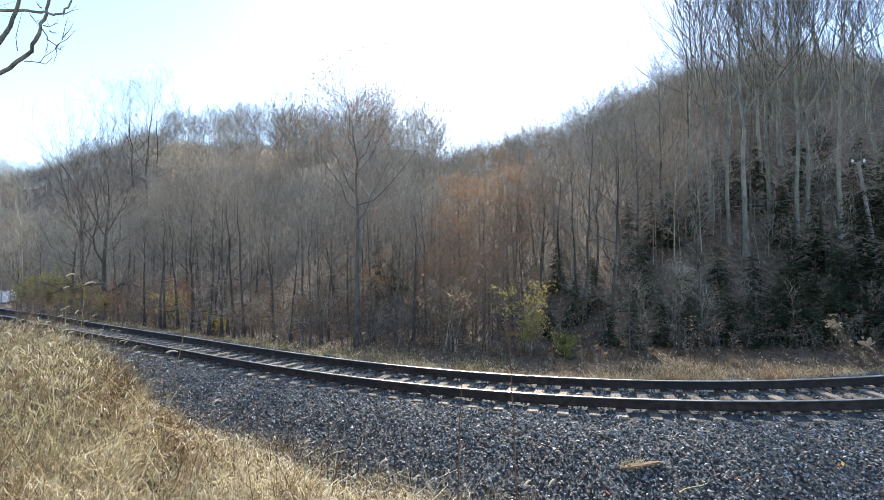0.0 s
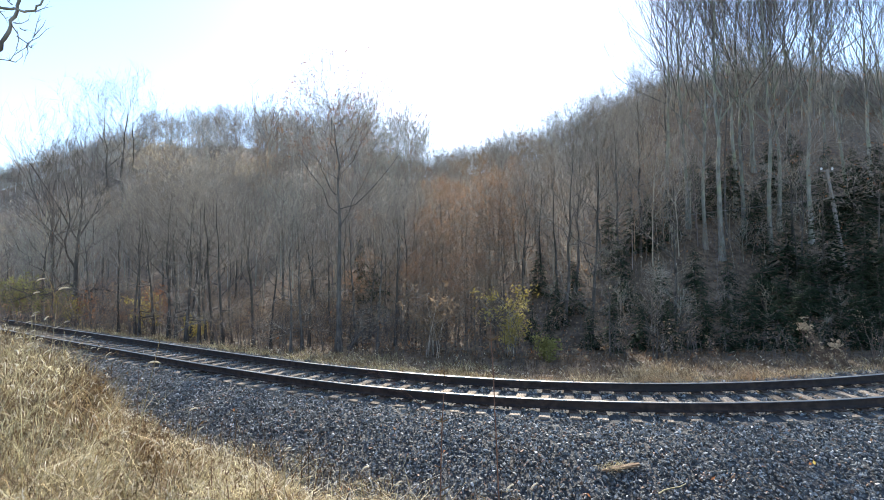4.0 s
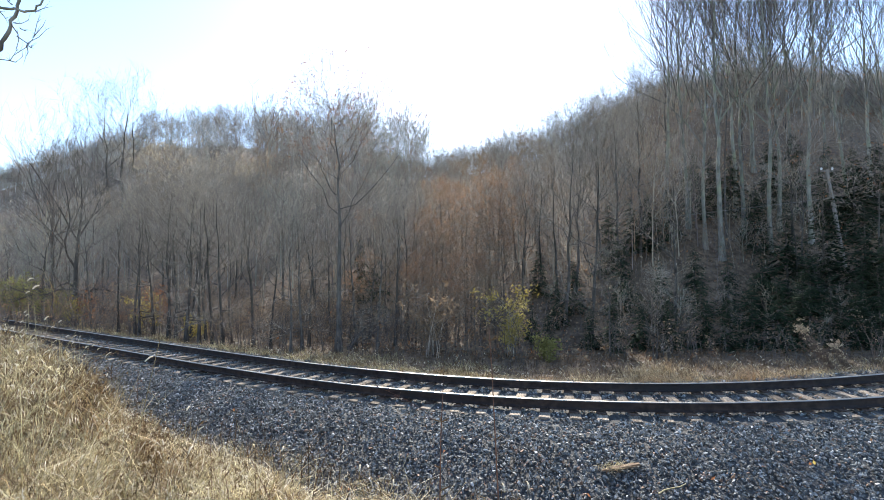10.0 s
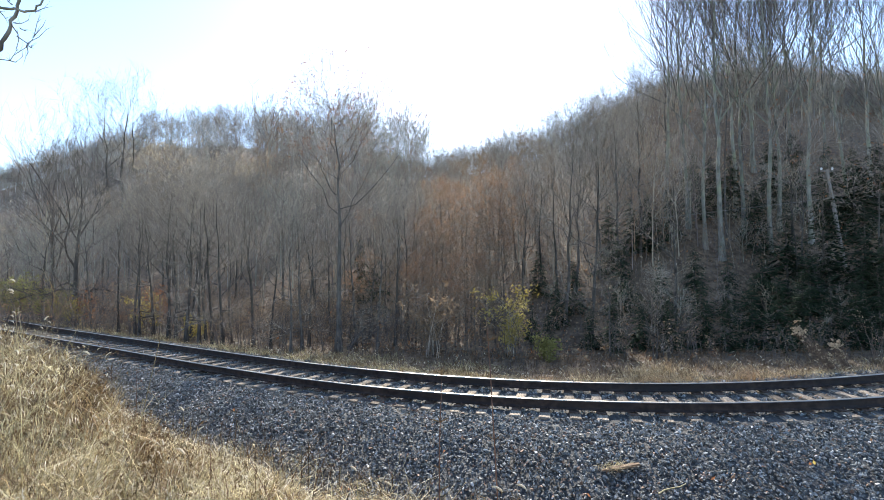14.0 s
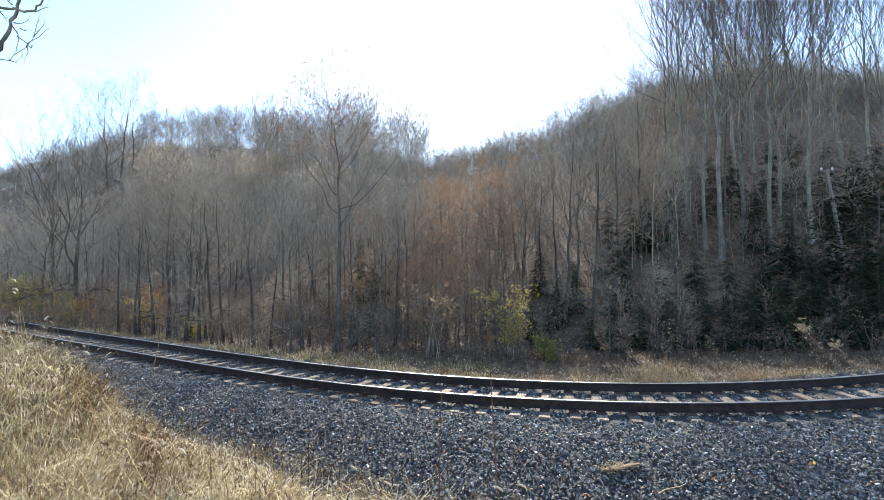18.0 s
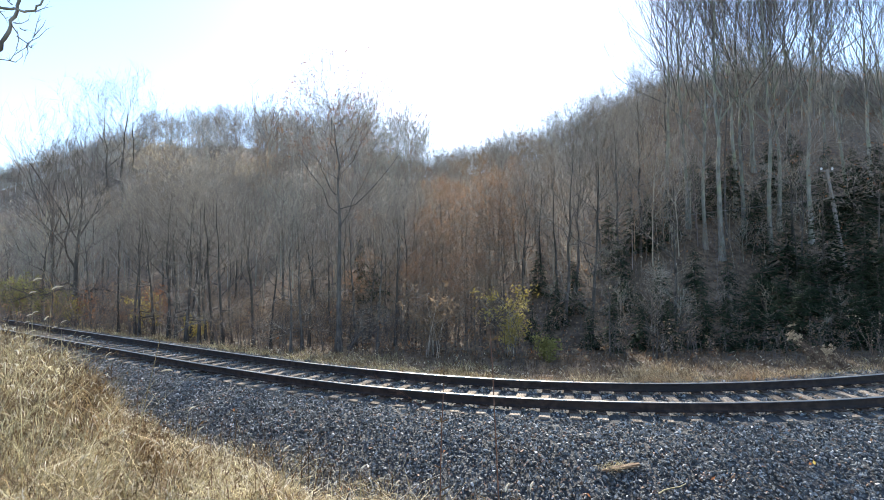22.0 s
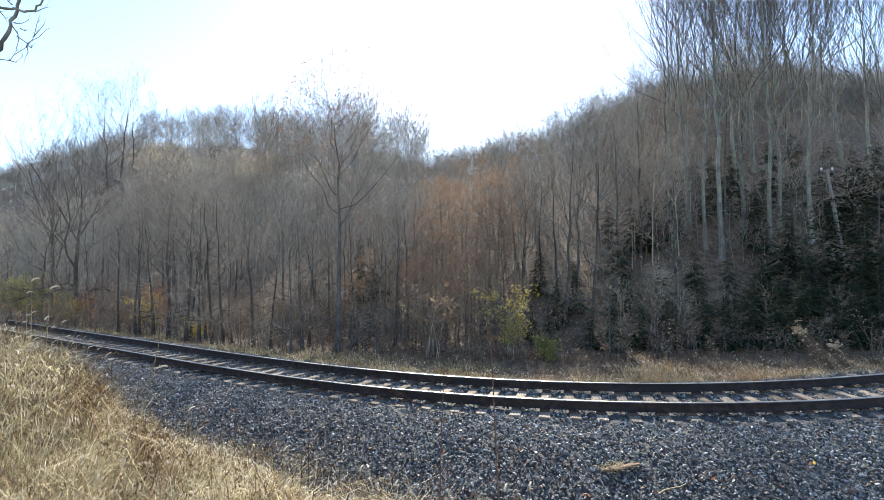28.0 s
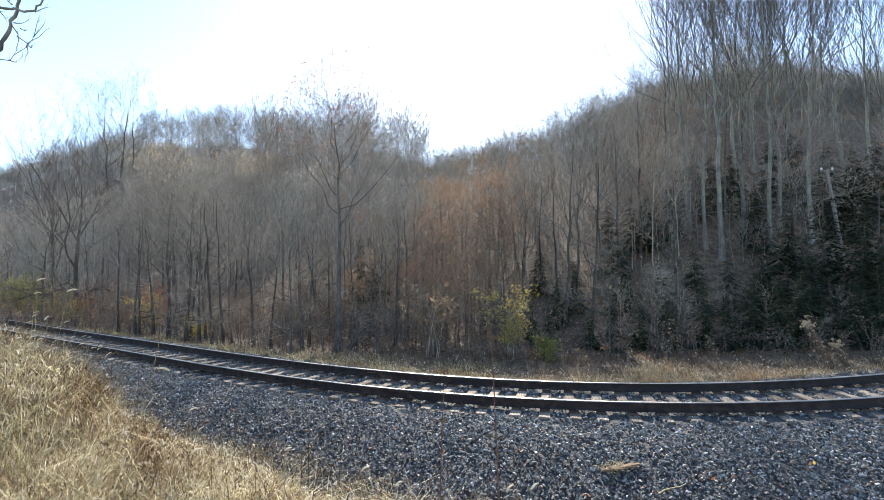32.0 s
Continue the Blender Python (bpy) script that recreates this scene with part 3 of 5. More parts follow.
def build_forest():
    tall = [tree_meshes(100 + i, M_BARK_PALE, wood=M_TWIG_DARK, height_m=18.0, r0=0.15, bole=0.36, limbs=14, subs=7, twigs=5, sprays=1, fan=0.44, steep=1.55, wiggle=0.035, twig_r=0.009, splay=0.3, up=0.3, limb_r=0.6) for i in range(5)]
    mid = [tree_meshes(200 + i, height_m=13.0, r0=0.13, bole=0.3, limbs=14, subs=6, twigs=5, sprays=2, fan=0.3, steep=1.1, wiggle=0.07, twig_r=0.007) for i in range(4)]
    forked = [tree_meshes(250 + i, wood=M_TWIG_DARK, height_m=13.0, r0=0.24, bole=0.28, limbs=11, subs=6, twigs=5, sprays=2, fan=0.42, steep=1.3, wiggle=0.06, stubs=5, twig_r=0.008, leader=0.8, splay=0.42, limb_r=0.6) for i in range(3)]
    thin = [tree_meshes(300 + i, height_m=9.0, r0=0.105, bole=0.3 + 0.04 * i, limbs=13, subs=5, twigs=5, sprays=2, fan=0.3, steep=1.0, wiggle=0.05, stubs=6, twig_r=0.005) for i in range(5)]
    brown = [tree_meshes(400 + i, leaf=M_BROWNLEAF, leaf_per=8, leaf_size=0.055, leaf_scatter=0.1, height_m=9.0, r0=0.1, bole=0.12, limbs=14, subs=5, twigs=5, sprays=1, fan=0.3, steep=0.7, twig_r=0.007) for i in range(3)]
    dull = [tree_meshes(420 + i, leaf=M_DULLLEAF, leaf_per=9, leaf_size=0.055, leaf_scatter=0.1, height_m=9.0, r0=0.1, bole=0.12, limbs=14, subs=5, twigs=5, sprays=1, fan=0.3, steep=0.7, twig_r=0.007) for i in range(2)]
    tan = [tree_meshes(500, leaf=M_TANLEAF, leaf_per=5, leaf_size=0.1, leaf_share=0.6, leaf_from=0.45, height_m=13.0, r0=0.14, bole=0.35, limbs=11, subs=6, twigs=5, sprays=2, fan=0.45, steep=0.8, twig_r=0.009)]
    red = [tree_meshes(520, leaf=M_REDLEAF, leaf_per=2, leaf_size=0.05, leaf_share=0.22, height_m=8.0, r0=0.06, bole=0.3, limbs=9, subs=5, twigs=4, sprays=2, fan=0.35, steep=0.7, twig_r=0.006)]
    rusty = tree_meshes(531, leaf=M_REDLEAF, leaf_per=6, leaf_size=0.042, leaf_share=0.6, leaf_scatter=0.09, leaf_from=0.7, height_m=11.0, r0=0.15, bole=0.48, limbs=15, subs=6, twigs=5, sprays=2, fan=0.34, steep=0.8, wiggle=0.03, twig_r=0.007)
    rng = np.random.default_rng(21)
    # the front row along the far side of the track
    L_T, L_M, L_S = "tall bare pale-barked forest tree on the hillside", "bare brown-grey tree at the wood's edge", "slender bare sapling at the wood's edge"
    front_west = [(20, 33, 7, 1), (75, 30, 10.5, 1), (92, 30, 11.6, 2), (130, 27, 11.4, 2), (165, 25, 8, 0), (212, 24, 8, 0), (241, 23.5, 9.5, 1), (249, 23, 8.5, 0), (274, 24, 9, 0), (300, 22.5, 9.5, 0), (314, 23, 9.5, 1), (331, 21.5, 10, 0), (340, 23, 9, 0), (354, 21, 9, 0), (366, 22, 9.5, 1), (379, 20.5, 9, 0)]
    front_middle = [(396, 20, 10, 0), (412, 21, 9.5, 1), (450, 20, 8.5, 0), (480, 19.5, 8, 0), (516, 18.5, 8.5, 1), (536, 19, 9, 0), (548, 20, 8.5, 0), (560, 26, 10.5, 1), (585, 23, 9.5, 1), (610, 25, 10.5, 1), (630, 20, 9, 0), (655, 22, 8.5, 1), (668, 19, 8, 0), (685, 23, 8.5, 1), (700, 20, 9, 0)]
    front_east = [(705, 25, 9, 1), (722, 22, 10.5, 1), (880, 27, 8, 1), (925, 24, 7.5, 1), (960, 26, 8, 1), (985, 24, 8, 1), (1000, 21, 10, 1), (1020, 24, 8.5, 1), (1045, 19, 9, 0), (1062, 25, 9, 1), (1078, 17, 4, 0), (1098, 26, 10, 1), (1135, 27, 11, 1), (1160, 16.5, 3.2, 0), (1195, 20, 8, 0)]
    for px, dep, h, k in front_west + front_middle + front_east:
        x, y = at(px, dep)
        h *= 0.74 if 395 < px < 725 else (0.84 if 150 < px < 395 else 1.0)
        ms, base = (thin[int(rng.integers(5))], 9.0) if k == 0 else ((mid[int(rng.integers(4))], 13.0) if k == 1 else (forked[int(rng.integers(3))], 13.0))
        plant("bare_tree" if k else "sapling", ms, x, y, rng.uniform(0, 360), h / base, L_M if k else L_S, "tree", "trees along the track", tilt=(rng.normal(0, 1.7), rng.normal(0, 1.7)))
    # the broad tree whose top still holds rust-red leaves
    x, y = at(600, 18.5)
    plant("rusty_topped_tree", rusty, x, y, 40, (mark(575, 182, 18.5)[2] - gz(x, y)) / 10.4, "broad tree still holding rust-red leaves in its crown", "tree", "trees along the track")
    # tall trunks of the steep wood
    for px, dep in [(1222, 29), (1252, 27), (1281, 26), (1308, 30), (1321, 28), (1342, 36), (1366, 27), (1384, 29), (1440, 28), (1185, 33), (1470, 38), (1510, 30), (1548, 34), (1410, 40), (1600, 28), (1660, 33), (1215, 42)]:
        x, y = at(px, dep)
        plant("forest_tree", tall[int(rng.integers(5))], x, y, rng.uniform(0, 360), rng.uniform(0.85, 1.1), L_T, "tree", "tall trees of the steep wood", tilt=(rng.normal(0, 1.2), rng.normal(0, 1.2)))
    # tall trees on the far crest
    for px, top in [(196, 178), (212, 168), (232, 174)]:
        x, y = at(px, 72.0)
        z = gz(x, y)
        plant("crest_tree", thin[int(rng.integers(5))], x, y, rng.uniform(0, 360), (mark(px, top, 72.0)[2] - z) / 8.6, "tall bare tree rising above the far ridge", "tree", "trees on the ridge")
    # brown-leaved young trees in the middle
    slope_trees = [(738, 27, 8.5), (760, 24, 7), (785, 26, 8), (800, 30, 9.5), (828, 25, 8), (845, 31, 10), (868, 26, 8.5), (893, 24, 7), (775, 33, 10.5), (820, 35, 11), (865, 34, 10.5), (895, 29, 9), (750, 31, 9.5),
                   (810, 21, 4.4), (850, 21, 4.6), (725, 21, 4.4), (880, 28, 8), (930, 27, 6.5), (915, 30, 8), (950, 32, 9), (690, 29, 8), (640, 30, 8.5), (560, 28, 6.5), (660, 24, 5), (620, 22, 4), (710, 22, 4.5)]
    slope_trees = [(px, dep, h * (0.8 if dep >= 27 and px < 900 else 1.0)) for px, dep, h in slope_trees]
    slope_trees += [(736, 20.5, 4.4), (752, 21.5, 5.0), (771, 20, 4.2), (790, 21, 4.8), (806, 19.5, 3.6), (824, 21.5, 5.0), (841, 20, 4.2), (858, 21, 4.6), (876, 20, 4.0), (889, 21.5, 4.8), (780, 23, 5.8), (835, 23, 5.8), (866, 23, 5.6)]
    for px, dep, h in slope_trees:
        x, y = at(px, dep)
        plant("brown_leaved_tree", (brown + dull)[int(rng.integers(5))], x, y, rng.uniform(0, 360), h / 11.5, "young tree holding its dead brown autumn leaves", "tree", "brown-leaved trees")
    for px, dep, h in [(300, 48, 11.5), (262, 50, 12), (335, 45, 10), (182, 56, 9), (372, 52, 9), (412, 47, 9.5), (228, 44, 8.5), (290, 39, 7.5), (452, 50, 8.5), (350, 37, 7)]:
        x, y = at(px, dep)
        plant("tan_leaved_tree", tan[0], x, y, rng.uniform(0, 360), h / 13.0, "tree with pale tan leaves among bare ones", "tree", "tan-leaved trees")
    for px, dep, h in [(1420, 24, 9.5), (1405, 27, 11), (1290, 27, 12), (1560, 26, 9), (120, 27, 5), (96, 26.5, 6.6), (1412, 22.5, 7.5)]:
        x, y = at(px, dep)
        plant("red_leaved_sapling", red[0], x, y, rng.uniform(0, 360), h / 8.0, "sapling with sparse rust-red autumn leaves", "tree", "red-leaved saplings")
    # rows behind
    n = 0
    for _try in range(900):
        if n > 62:
            break
        px, dep = rng.uniform(-120, 1720), rng.uniform(27, 75)
        x, y = at(px, dep)
        if 700 < px < 960 and dep > 40 and rng.random() < 0.5:
            continue
        right = px > 1090
        if 690 < px < 1150:
            ms, s = mid[int(rng.integers(4))], rng.uniform(0.42, 0.56)
        elif right:
            ms, s = (tall[int(rng.integers(5))], rng.uniform(0.65, 0.95)) if rng.random() < 0.45 else (mid[int(rng.integers(4))], rng.uniform(0.6, 0.9))
        else:
            ms, s = (mid[int(rng.integers(4))], rng.uniform(0.55, 0.8) * (0.7 if px < 210 else 1.0)) if px < 260 or dep < 60 or rng.random() < 0.6 else (tall[int(rng.integers(5))], rng.uniform(0.5, 0.65))
        plant("forest_tree", ms, x, y, rng.uniform(0, 360), s, L_T if right else "bare grey-brown tree on the wooded hillside", "tree", "trees of the hillside wood")
        n += 1


build_forest()


def far_trees(seed, count, band, h0, h1, name_label, wood=None, stout=1.0, twigs=3, bole=(0.12, 0.4), fan=(0.34, 0.5), gap=None, crest=None, steep=(0.6, 1.2), limbs=9):
    """Far woods: many small bare trees joined into one."""
    rng = np.random.default_rng(seed)
    # unit trees, each a thin stem with a fine spreading crown
    variants = []
    for q in range(8):
        stem, crown = grow(rng, 1.0, 0.006 * stout ** 0.5, rng.uniform(*bole), limbs, 4, twigs, 1, rng.uniform(*fan), rng.uniform(*steep), 0.05, 0, 0.0013 * stout)
        so = Soup()
        tubes(so, stem[0][0][:, ::5], stem[0][1][:, ::5], 3)
        tubes(so, crown[0][0][:, ::5], crown[0][1][:, ::5], 3)
        tubes(so, crown[1][0][:, ::3], crown[1][1][:, ::3], 3)
        tubes(so, crown[2][0][:, ::2], crown[2][1][:, ::2], 3)
        V = np.concatenate(so.v)
        F = np.array([f for q4 in so.f for f in ([q4] if len(q4) == 3 else [q4[:3], (q4[0], q4[2], q4[3])])])
        variants.append((V, F))
    px0, px1, near, reach = band
    px, u = rng.uniform(px0, px1, count), rng.random(count)
    b = (px - 784) / 811.8
    rr = np.interp(b, RIDGE_B, RIDGE_R)
    dep = near + (rr * reach - near) * u ** 0.75
    if crest:
        dep = rr * (crest[0] + (crest[1] - crest[0]) * u)
    x, y = b * dep, dep
    z = height(x, y)
    h = rng.uniform(h0, h1, count)
    if gap:
        h = np.where((px > gap[0]) & (px < gap[1]), h * gap[2], h)
    th = rng.uniform(0, 6.28, count)
    vv, ff, base = [], [], 0
    w = rng.integers(0, 8, count)
    tint = rng.choice(4, count, p=[0.4, 0.25, 0.2, 0.15])
    mm = []
    for q, (V, F) in enumerate(variants):
        ids = np.nonzero(w == q)[0]
        c, s = np.cos(th[ids]), np.sin(th[ids])
        vx = V[None, :, 0] * c[:, None] - V[None, :, 1] * s[:, None]
        vy = V[None, :, 0] * s[:, None] + V[None, :, 1] * c[:, None]
        vs = np.stack([vx, vy, np.broadcast_to(V[None, :, 2], vx.shape)], -1) * h[ids][:, None, None] + np.stack([x[ids], y[ids], z[ids] - 0.2], 1)[:, None]
        vv.append(vs.reshape(-1, 3))
        ff.append((F[None] + (np.arange(len(ids)) * len(V))[:, None, None] + base).reshape(-1, 3))
        base += len(ids) * len(V)
        mm.append(np.repeat(tint[ids], len(F)))
    ob = new("far_woods", mesh("far_woods", np.concatenate(vv), np.concatenate(ff), wood or WOODS_NEAR, np.concatenate(mm).tolist()))
    tagged(ob, name_label, "woods", kind="stuff")


SHRUBBY = dict(bole=(0.01, 0.03), fan=(0.5, 0.7), steep=(0.05, 0.7), limbs=17, twigs=2)
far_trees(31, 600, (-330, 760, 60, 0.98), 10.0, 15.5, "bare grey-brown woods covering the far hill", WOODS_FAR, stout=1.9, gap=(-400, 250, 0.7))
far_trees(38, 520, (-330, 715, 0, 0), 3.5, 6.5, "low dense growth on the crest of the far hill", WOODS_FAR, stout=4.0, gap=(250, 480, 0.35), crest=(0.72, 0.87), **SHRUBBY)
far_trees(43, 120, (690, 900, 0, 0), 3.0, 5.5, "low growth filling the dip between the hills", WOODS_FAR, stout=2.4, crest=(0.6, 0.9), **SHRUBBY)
far_trees(34, 440, (-150, 780, 29, 0.4), 4, 8.5, "thin bare saplings filling the lower wood", stout=1.3)
far_trees(35, 220, (740, 1260, 24, 0.6), 3.5, 7, "thin bare saplings filling the steep wood", twigs=2)
far_trees(36, 220, (930, 1580, 18.5, 0.42), 1.0, 2.8, "low bare brush under the conifers", stout=1.6, twigs=2)
far_trees(40, 130, (880, 1130, 0, 0), 2.5, 4.5, "low brush on the shoulder of the steep hill", stout=1.8, crest=(0.5, 0.9), **SHRUBBY)
far_trees(37, 420, (1100, 1780, 0, 0), 2.5, 5.0, "low brush on the crest of the steep hill", stout=2.6, crest=(0.7, 0.88), **SHRUBBY)
far_trees(33, 180, (700, 1780, 50, 0.85), 3.0, 5, "brushy young growth along the ridge", stout=1.4, twigs=2, bole=(0.03, 0.12))
far_trees(32, 240, (780, 1780, 44, 0.8), 4.5, 7.5, "bare woods on the steep hillside")


# ---- conifers, brush and weeds beyond the track ----
def conifer_meshes(seed, h=9.0, r0=0.12, rows=30, drop=0.25, width=0.27):
    """A hemlock: straight trunk, drooping boughs, flat sprays of needles."""
    rng = np.random.default_rng(seed)
    a = Soup()
    t = np.linspace(0, 1, 8)
    tube(a, np.stack([rng.normal(0, 0.03, 8), rng.normal(0, 0.03, 8), t * h], 1), r0 * (1 - 0.95 * t), 7)
    b, pts, dirs = Soup(), [], []
    for i in range(rows * 5):
        u = rng.uniform(0.05, 0.985)
        for _q in range(1):
            az = rng.uniform(0, 6.283)
            L = h * width * (1.05 - u) ** 0.8 * rng.uniform(0.65, 1.2)
            tt = np.linspace(0, 1, 4)
            p = np.stack([np.cos(az) * L * tt, np.sin(az) * L * tt, u * h + L * (0.18 * tt - drop * 2 * tt ** 2)], 1)
            tube(b, p, 0.014 * (1 - 0.7 * tt), 3)
            for w in np.linspace(0.2, 1, 9):
                c = p[0] + (p[-1] - p[0]) * w + np.array([0, 0, L * drop * (w - w * w)])
                for sgn in (-1, 1):
                    pts.append(c)
                    dirs.append((az + sgn * rng.uniform(0.3, 1.3), L * 0.3 * (1.2 - 0.5 * w)))
    P, D = np.array(pts), np.array(dirs)
    n = len(P)
    L2 = D[:, 1] * rng.uniform(0.7, 1.2, n)
    f = np.stack([np.cos(D[:, 0]), np.sin(D[:, 0]), rng.uniform(-0.5, -0.1, n)], 1) * L2[:, None]
    side = np.stack([-np.sin(D[:, 0]), np.cos(D[:, 0]), rng.uniform(-0.2, 0.2, n)], 1) * (L2 * 0.28)[:, None]
    P = P + rng.normal(0, 0.05, P.shape)
    V = np.stack([P, P + 0.45 * f + side, P + f, P + 0.45 * f - side], 1).reshape(-1, 3)
    F = (np.array([[0, 1, 2], [0, 2, 3]])[None] + (np.arange(n) * 4)[:, None, None]).reshape(-1, 3)
    return [("trunk", a.mesh("trunk", M_BARK, True)), ("branchwork", b.mesh("branchwork", M_BARK)), ("needles", mesh("needles", V, F, M_NEEDLE))]


def build_conifers():
    kinds = [conifer_meshes(600 + i) for i in range(3)]
    rng = np.random.default_rng(61)
    low_west = [(640, 28, 6), (668, 26, 5.5), (955, 24, 3.0), (985, 21, 2.6), (1015, 22, 3.0), (968, 19, 1.8), (940, 20, 1.9), (1045, 18.5, 2.2), (1080, 25, 4.5), (1085, 18, 2.4), (1100, 22, 3.8), (1120, 27, 5), (1130, 18.5, 2.8), (1150, 27, 5), (1170, 21, 3.4), (1185, 18, 2.6), (1190, 28, 5), (1230, 22, 3.6), (1235, 31, 6), (1240, 18.5, 3), (1265, 30, 6), (1285, 18, 2.6), (1290, 21.5, 3.6)]
    low_east = [(1300, 30, 6.5), (1330, 18.5, 3.2), (1340, 27, 5.5), (1350, 22, 4), (1370, 31, 7), (1375, 18, 3.2), (1395, 23, 5.5), (1415, 31, 8), (1420, 18.5, 3.4), (1432, 21, 4.8), (1462, 24, 6.5), (1470, 18.5, 3.2), (1475, 30, 8), (1515, 18, 3.2), (1520, 29, 8.5), (1528, 20.5, 5), (1535, 22, 6.5), (1555, 18.5, 3.6), (1560, 30, 9), (1568, 20, 5.5), (1600, 22, 7)]
    for px, dep, h in low_west + low_east:
        x, y = at(px, dep)
        h *= 0.72 if dep > 25 else 0.95
        plant("conifer", kinds[int(rng.integers(3))], x, y, rng.uniform(0, 360), h / 9.0, "dark green hemlock with drooping boughs in shade", "conifer", "conifers of the dark wood", 0.15)


build_conifers()


def brush_mesh(seed, n, px0, px1, d0, d1, h0, h1, mat, leaf=None, leaf_n=0, leaf_size=0.05):
    """A thicket of thin branching stems; returns its mesh and that of its leaves."""
    rng = np.random.default_rng(seed)
    so, tips = Soup(), []
    for _i in range(n):
        x, y = at(rng.uniform(px0, px1), rng.uniform(d0, d1))
        h = rng.uniform(h0, h1)
        z = gz_fast(x, y)
        t = np.linspace(0, 1, 4)
        lean = rng.normal(0, 0.25, 2) * h
        p = np.stack([x + lean[0] * t ** 1.5, y + lean[1] * t ** 1.5, z - 0.05 + h * t], 1)
        tube(so, p, (0.006 + 0.003 * h) * (1 - 0.75 * t), 3)
        for _b in range(int(rng.integers(3, 8))):
            u = rng.uniform(0.25, 0.95)
            q = p[0] + (p[-1] - p[0]) * u
            az, L = rng.uniform(0, 6.28), h * rng.uniform(0.18, 0.45)
            e = q + np.array([math.cos(az) * L * 0.7, math.sin(az) * L * 0.7, L * rng.uniform(0.2, 0.9)])
            tube(so, [q, (q + e) / 2 + rng.normal(0, 0.04, 3), e], [0.006, 0.005, 0.003], 3)
            tips += [e, (q + e) / 2]
    if leaf is None:
        return so, None
    v, f = leaf_cloud(rng, np.array(tips), leaf_n, leaf_size, 0.09)
    return so, mesh("leaves", v, f, leaf)


GRID_N = 0.5
_gx, _gy = np.meshgrid(np.arange(-70, 60, GRID_N), np.arange(0, 60, GRID_N), indexing="ij")
_GH = height(_gx, _gy).reshape(_gx.shape)


def gz_fast(x, y):
    """Ground height from a half-metre table."""
    i = int(min(max((x + 70) / GRID_N, 0), _GH.shape[0] - 1))
    j = int(min(max(y / GRID_N, 0), _GH.shape[1] - 1))
    return float(_GH[i, j])


def build_brush():
    # sets 73, 74 and 77 have the wood's shade put into their twig colour
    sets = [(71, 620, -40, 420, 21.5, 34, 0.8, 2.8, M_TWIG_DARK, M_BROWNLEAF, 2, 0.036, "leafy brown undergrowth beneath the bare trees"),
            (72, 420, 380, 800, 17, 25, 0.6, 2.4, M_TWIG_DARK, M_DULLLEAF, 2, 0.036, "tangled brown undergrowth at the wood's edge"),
            (73, 240, 780, 1240, 15.2, 23, 0.5, 2.4, M_TWIG_DARK, M_DULLLEAF, 1, 0.045, "tangled undergrowth at the wood's edge, twigs darkened for shade"),
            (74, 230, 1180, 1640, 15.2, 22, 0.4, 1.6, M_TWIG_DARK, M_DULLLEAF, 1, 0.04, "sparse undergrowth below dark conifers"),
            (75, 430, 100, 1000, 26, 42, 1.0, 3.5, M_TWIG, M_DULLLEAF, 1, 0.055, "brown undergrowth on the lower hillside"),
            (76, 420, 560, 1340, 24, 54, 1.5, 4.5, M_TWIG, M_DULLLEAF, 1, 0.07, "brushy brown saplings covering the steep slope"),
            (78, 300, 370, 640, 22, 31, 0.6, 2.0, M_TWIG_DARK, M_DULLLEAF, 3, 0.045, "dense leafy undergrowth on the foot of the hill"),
            (77, 380, 1040, 1640, 23, 44, 1.2, 3.6, M_TWIG_DARK, M_DULLLEAF, 1, 0.07, "leafless brush with twigs darkened for the shaded slope")]
    for seed, n, a, b, d0, d1, h0, h1, mat, leaf, ln, ls, lab in sets:
        so, lv = brush_mesh(seed, n, a, b, d0, d1, h0, h1, mat, leaf, ln, ls)
        ob = new("undergrowth", so.mesh("stems", mat))
        tagged(ob, lab, "undergrowth", kind="stuff")
        part("leaves", lv, ob)
    # separate leafy bushes
    for seed, px, dep, w, n, h0, h1, leaf, lab in [(81, 28, 31, 50, 80, 1.4, 2.7, M_OLIVELEAF, "yellow-green bush beside the track"), (82, 95, 29.5, 30, 50, 1.2, 2.4, M_OLIVELEAF, "olive-green bush beside the track"),
                                                  (83, 133, 27, 8, 8, 0.8, 1.7, M_YELLOWLEAF, "small bright yellow bush under the trees"), (84, 143, 27.5, 10, 8, 1.4, 2.2, M_REDLEAF, "small orange-red bush under the trees"),
                                                  (85, 262, 25, 14, 10, 1.0, 2.4, M_YELLOWLEAF, "yellowing bush under the trees"), (86, 280, 25.5, 10, 6, 1.2, 2.3, M_REDLEAF, "orange-leaved bush under the trees"), (87, 352, 23, 14, 8, 0.7, 1.5, M_YELLOWLEAF, "yellowing bush under the trees"),
                                                  (88, 905, 17.6, 9, 13, 1.2, 2.6, M_YELLOWLEAF, "sunlit yellow-green bush at the wood's edge"), (89, 970, 16.5, 9, 8, 0.3, 0.8, M_OLIVELEAF, "low olive bush at the wood's edge"), (90, 768, 17.5, 14, 12, 1.6, 3.0, M_DULLLEAF, "sunlit brown-leaved sapling clump")]:
        so, lv = brush_mesh(seed, n, px - w, px + w, dep - 0.6, dep + 0.6, h0, h1, M_TWIG, leaf, 8, 0.07)
        ob = new("bush", so.mesh("stems", M_TWIG))
        tagged(ob, lab, "bush", "bushes at the wood's edge")
        part("leaves", lv, ob)


build_brush()


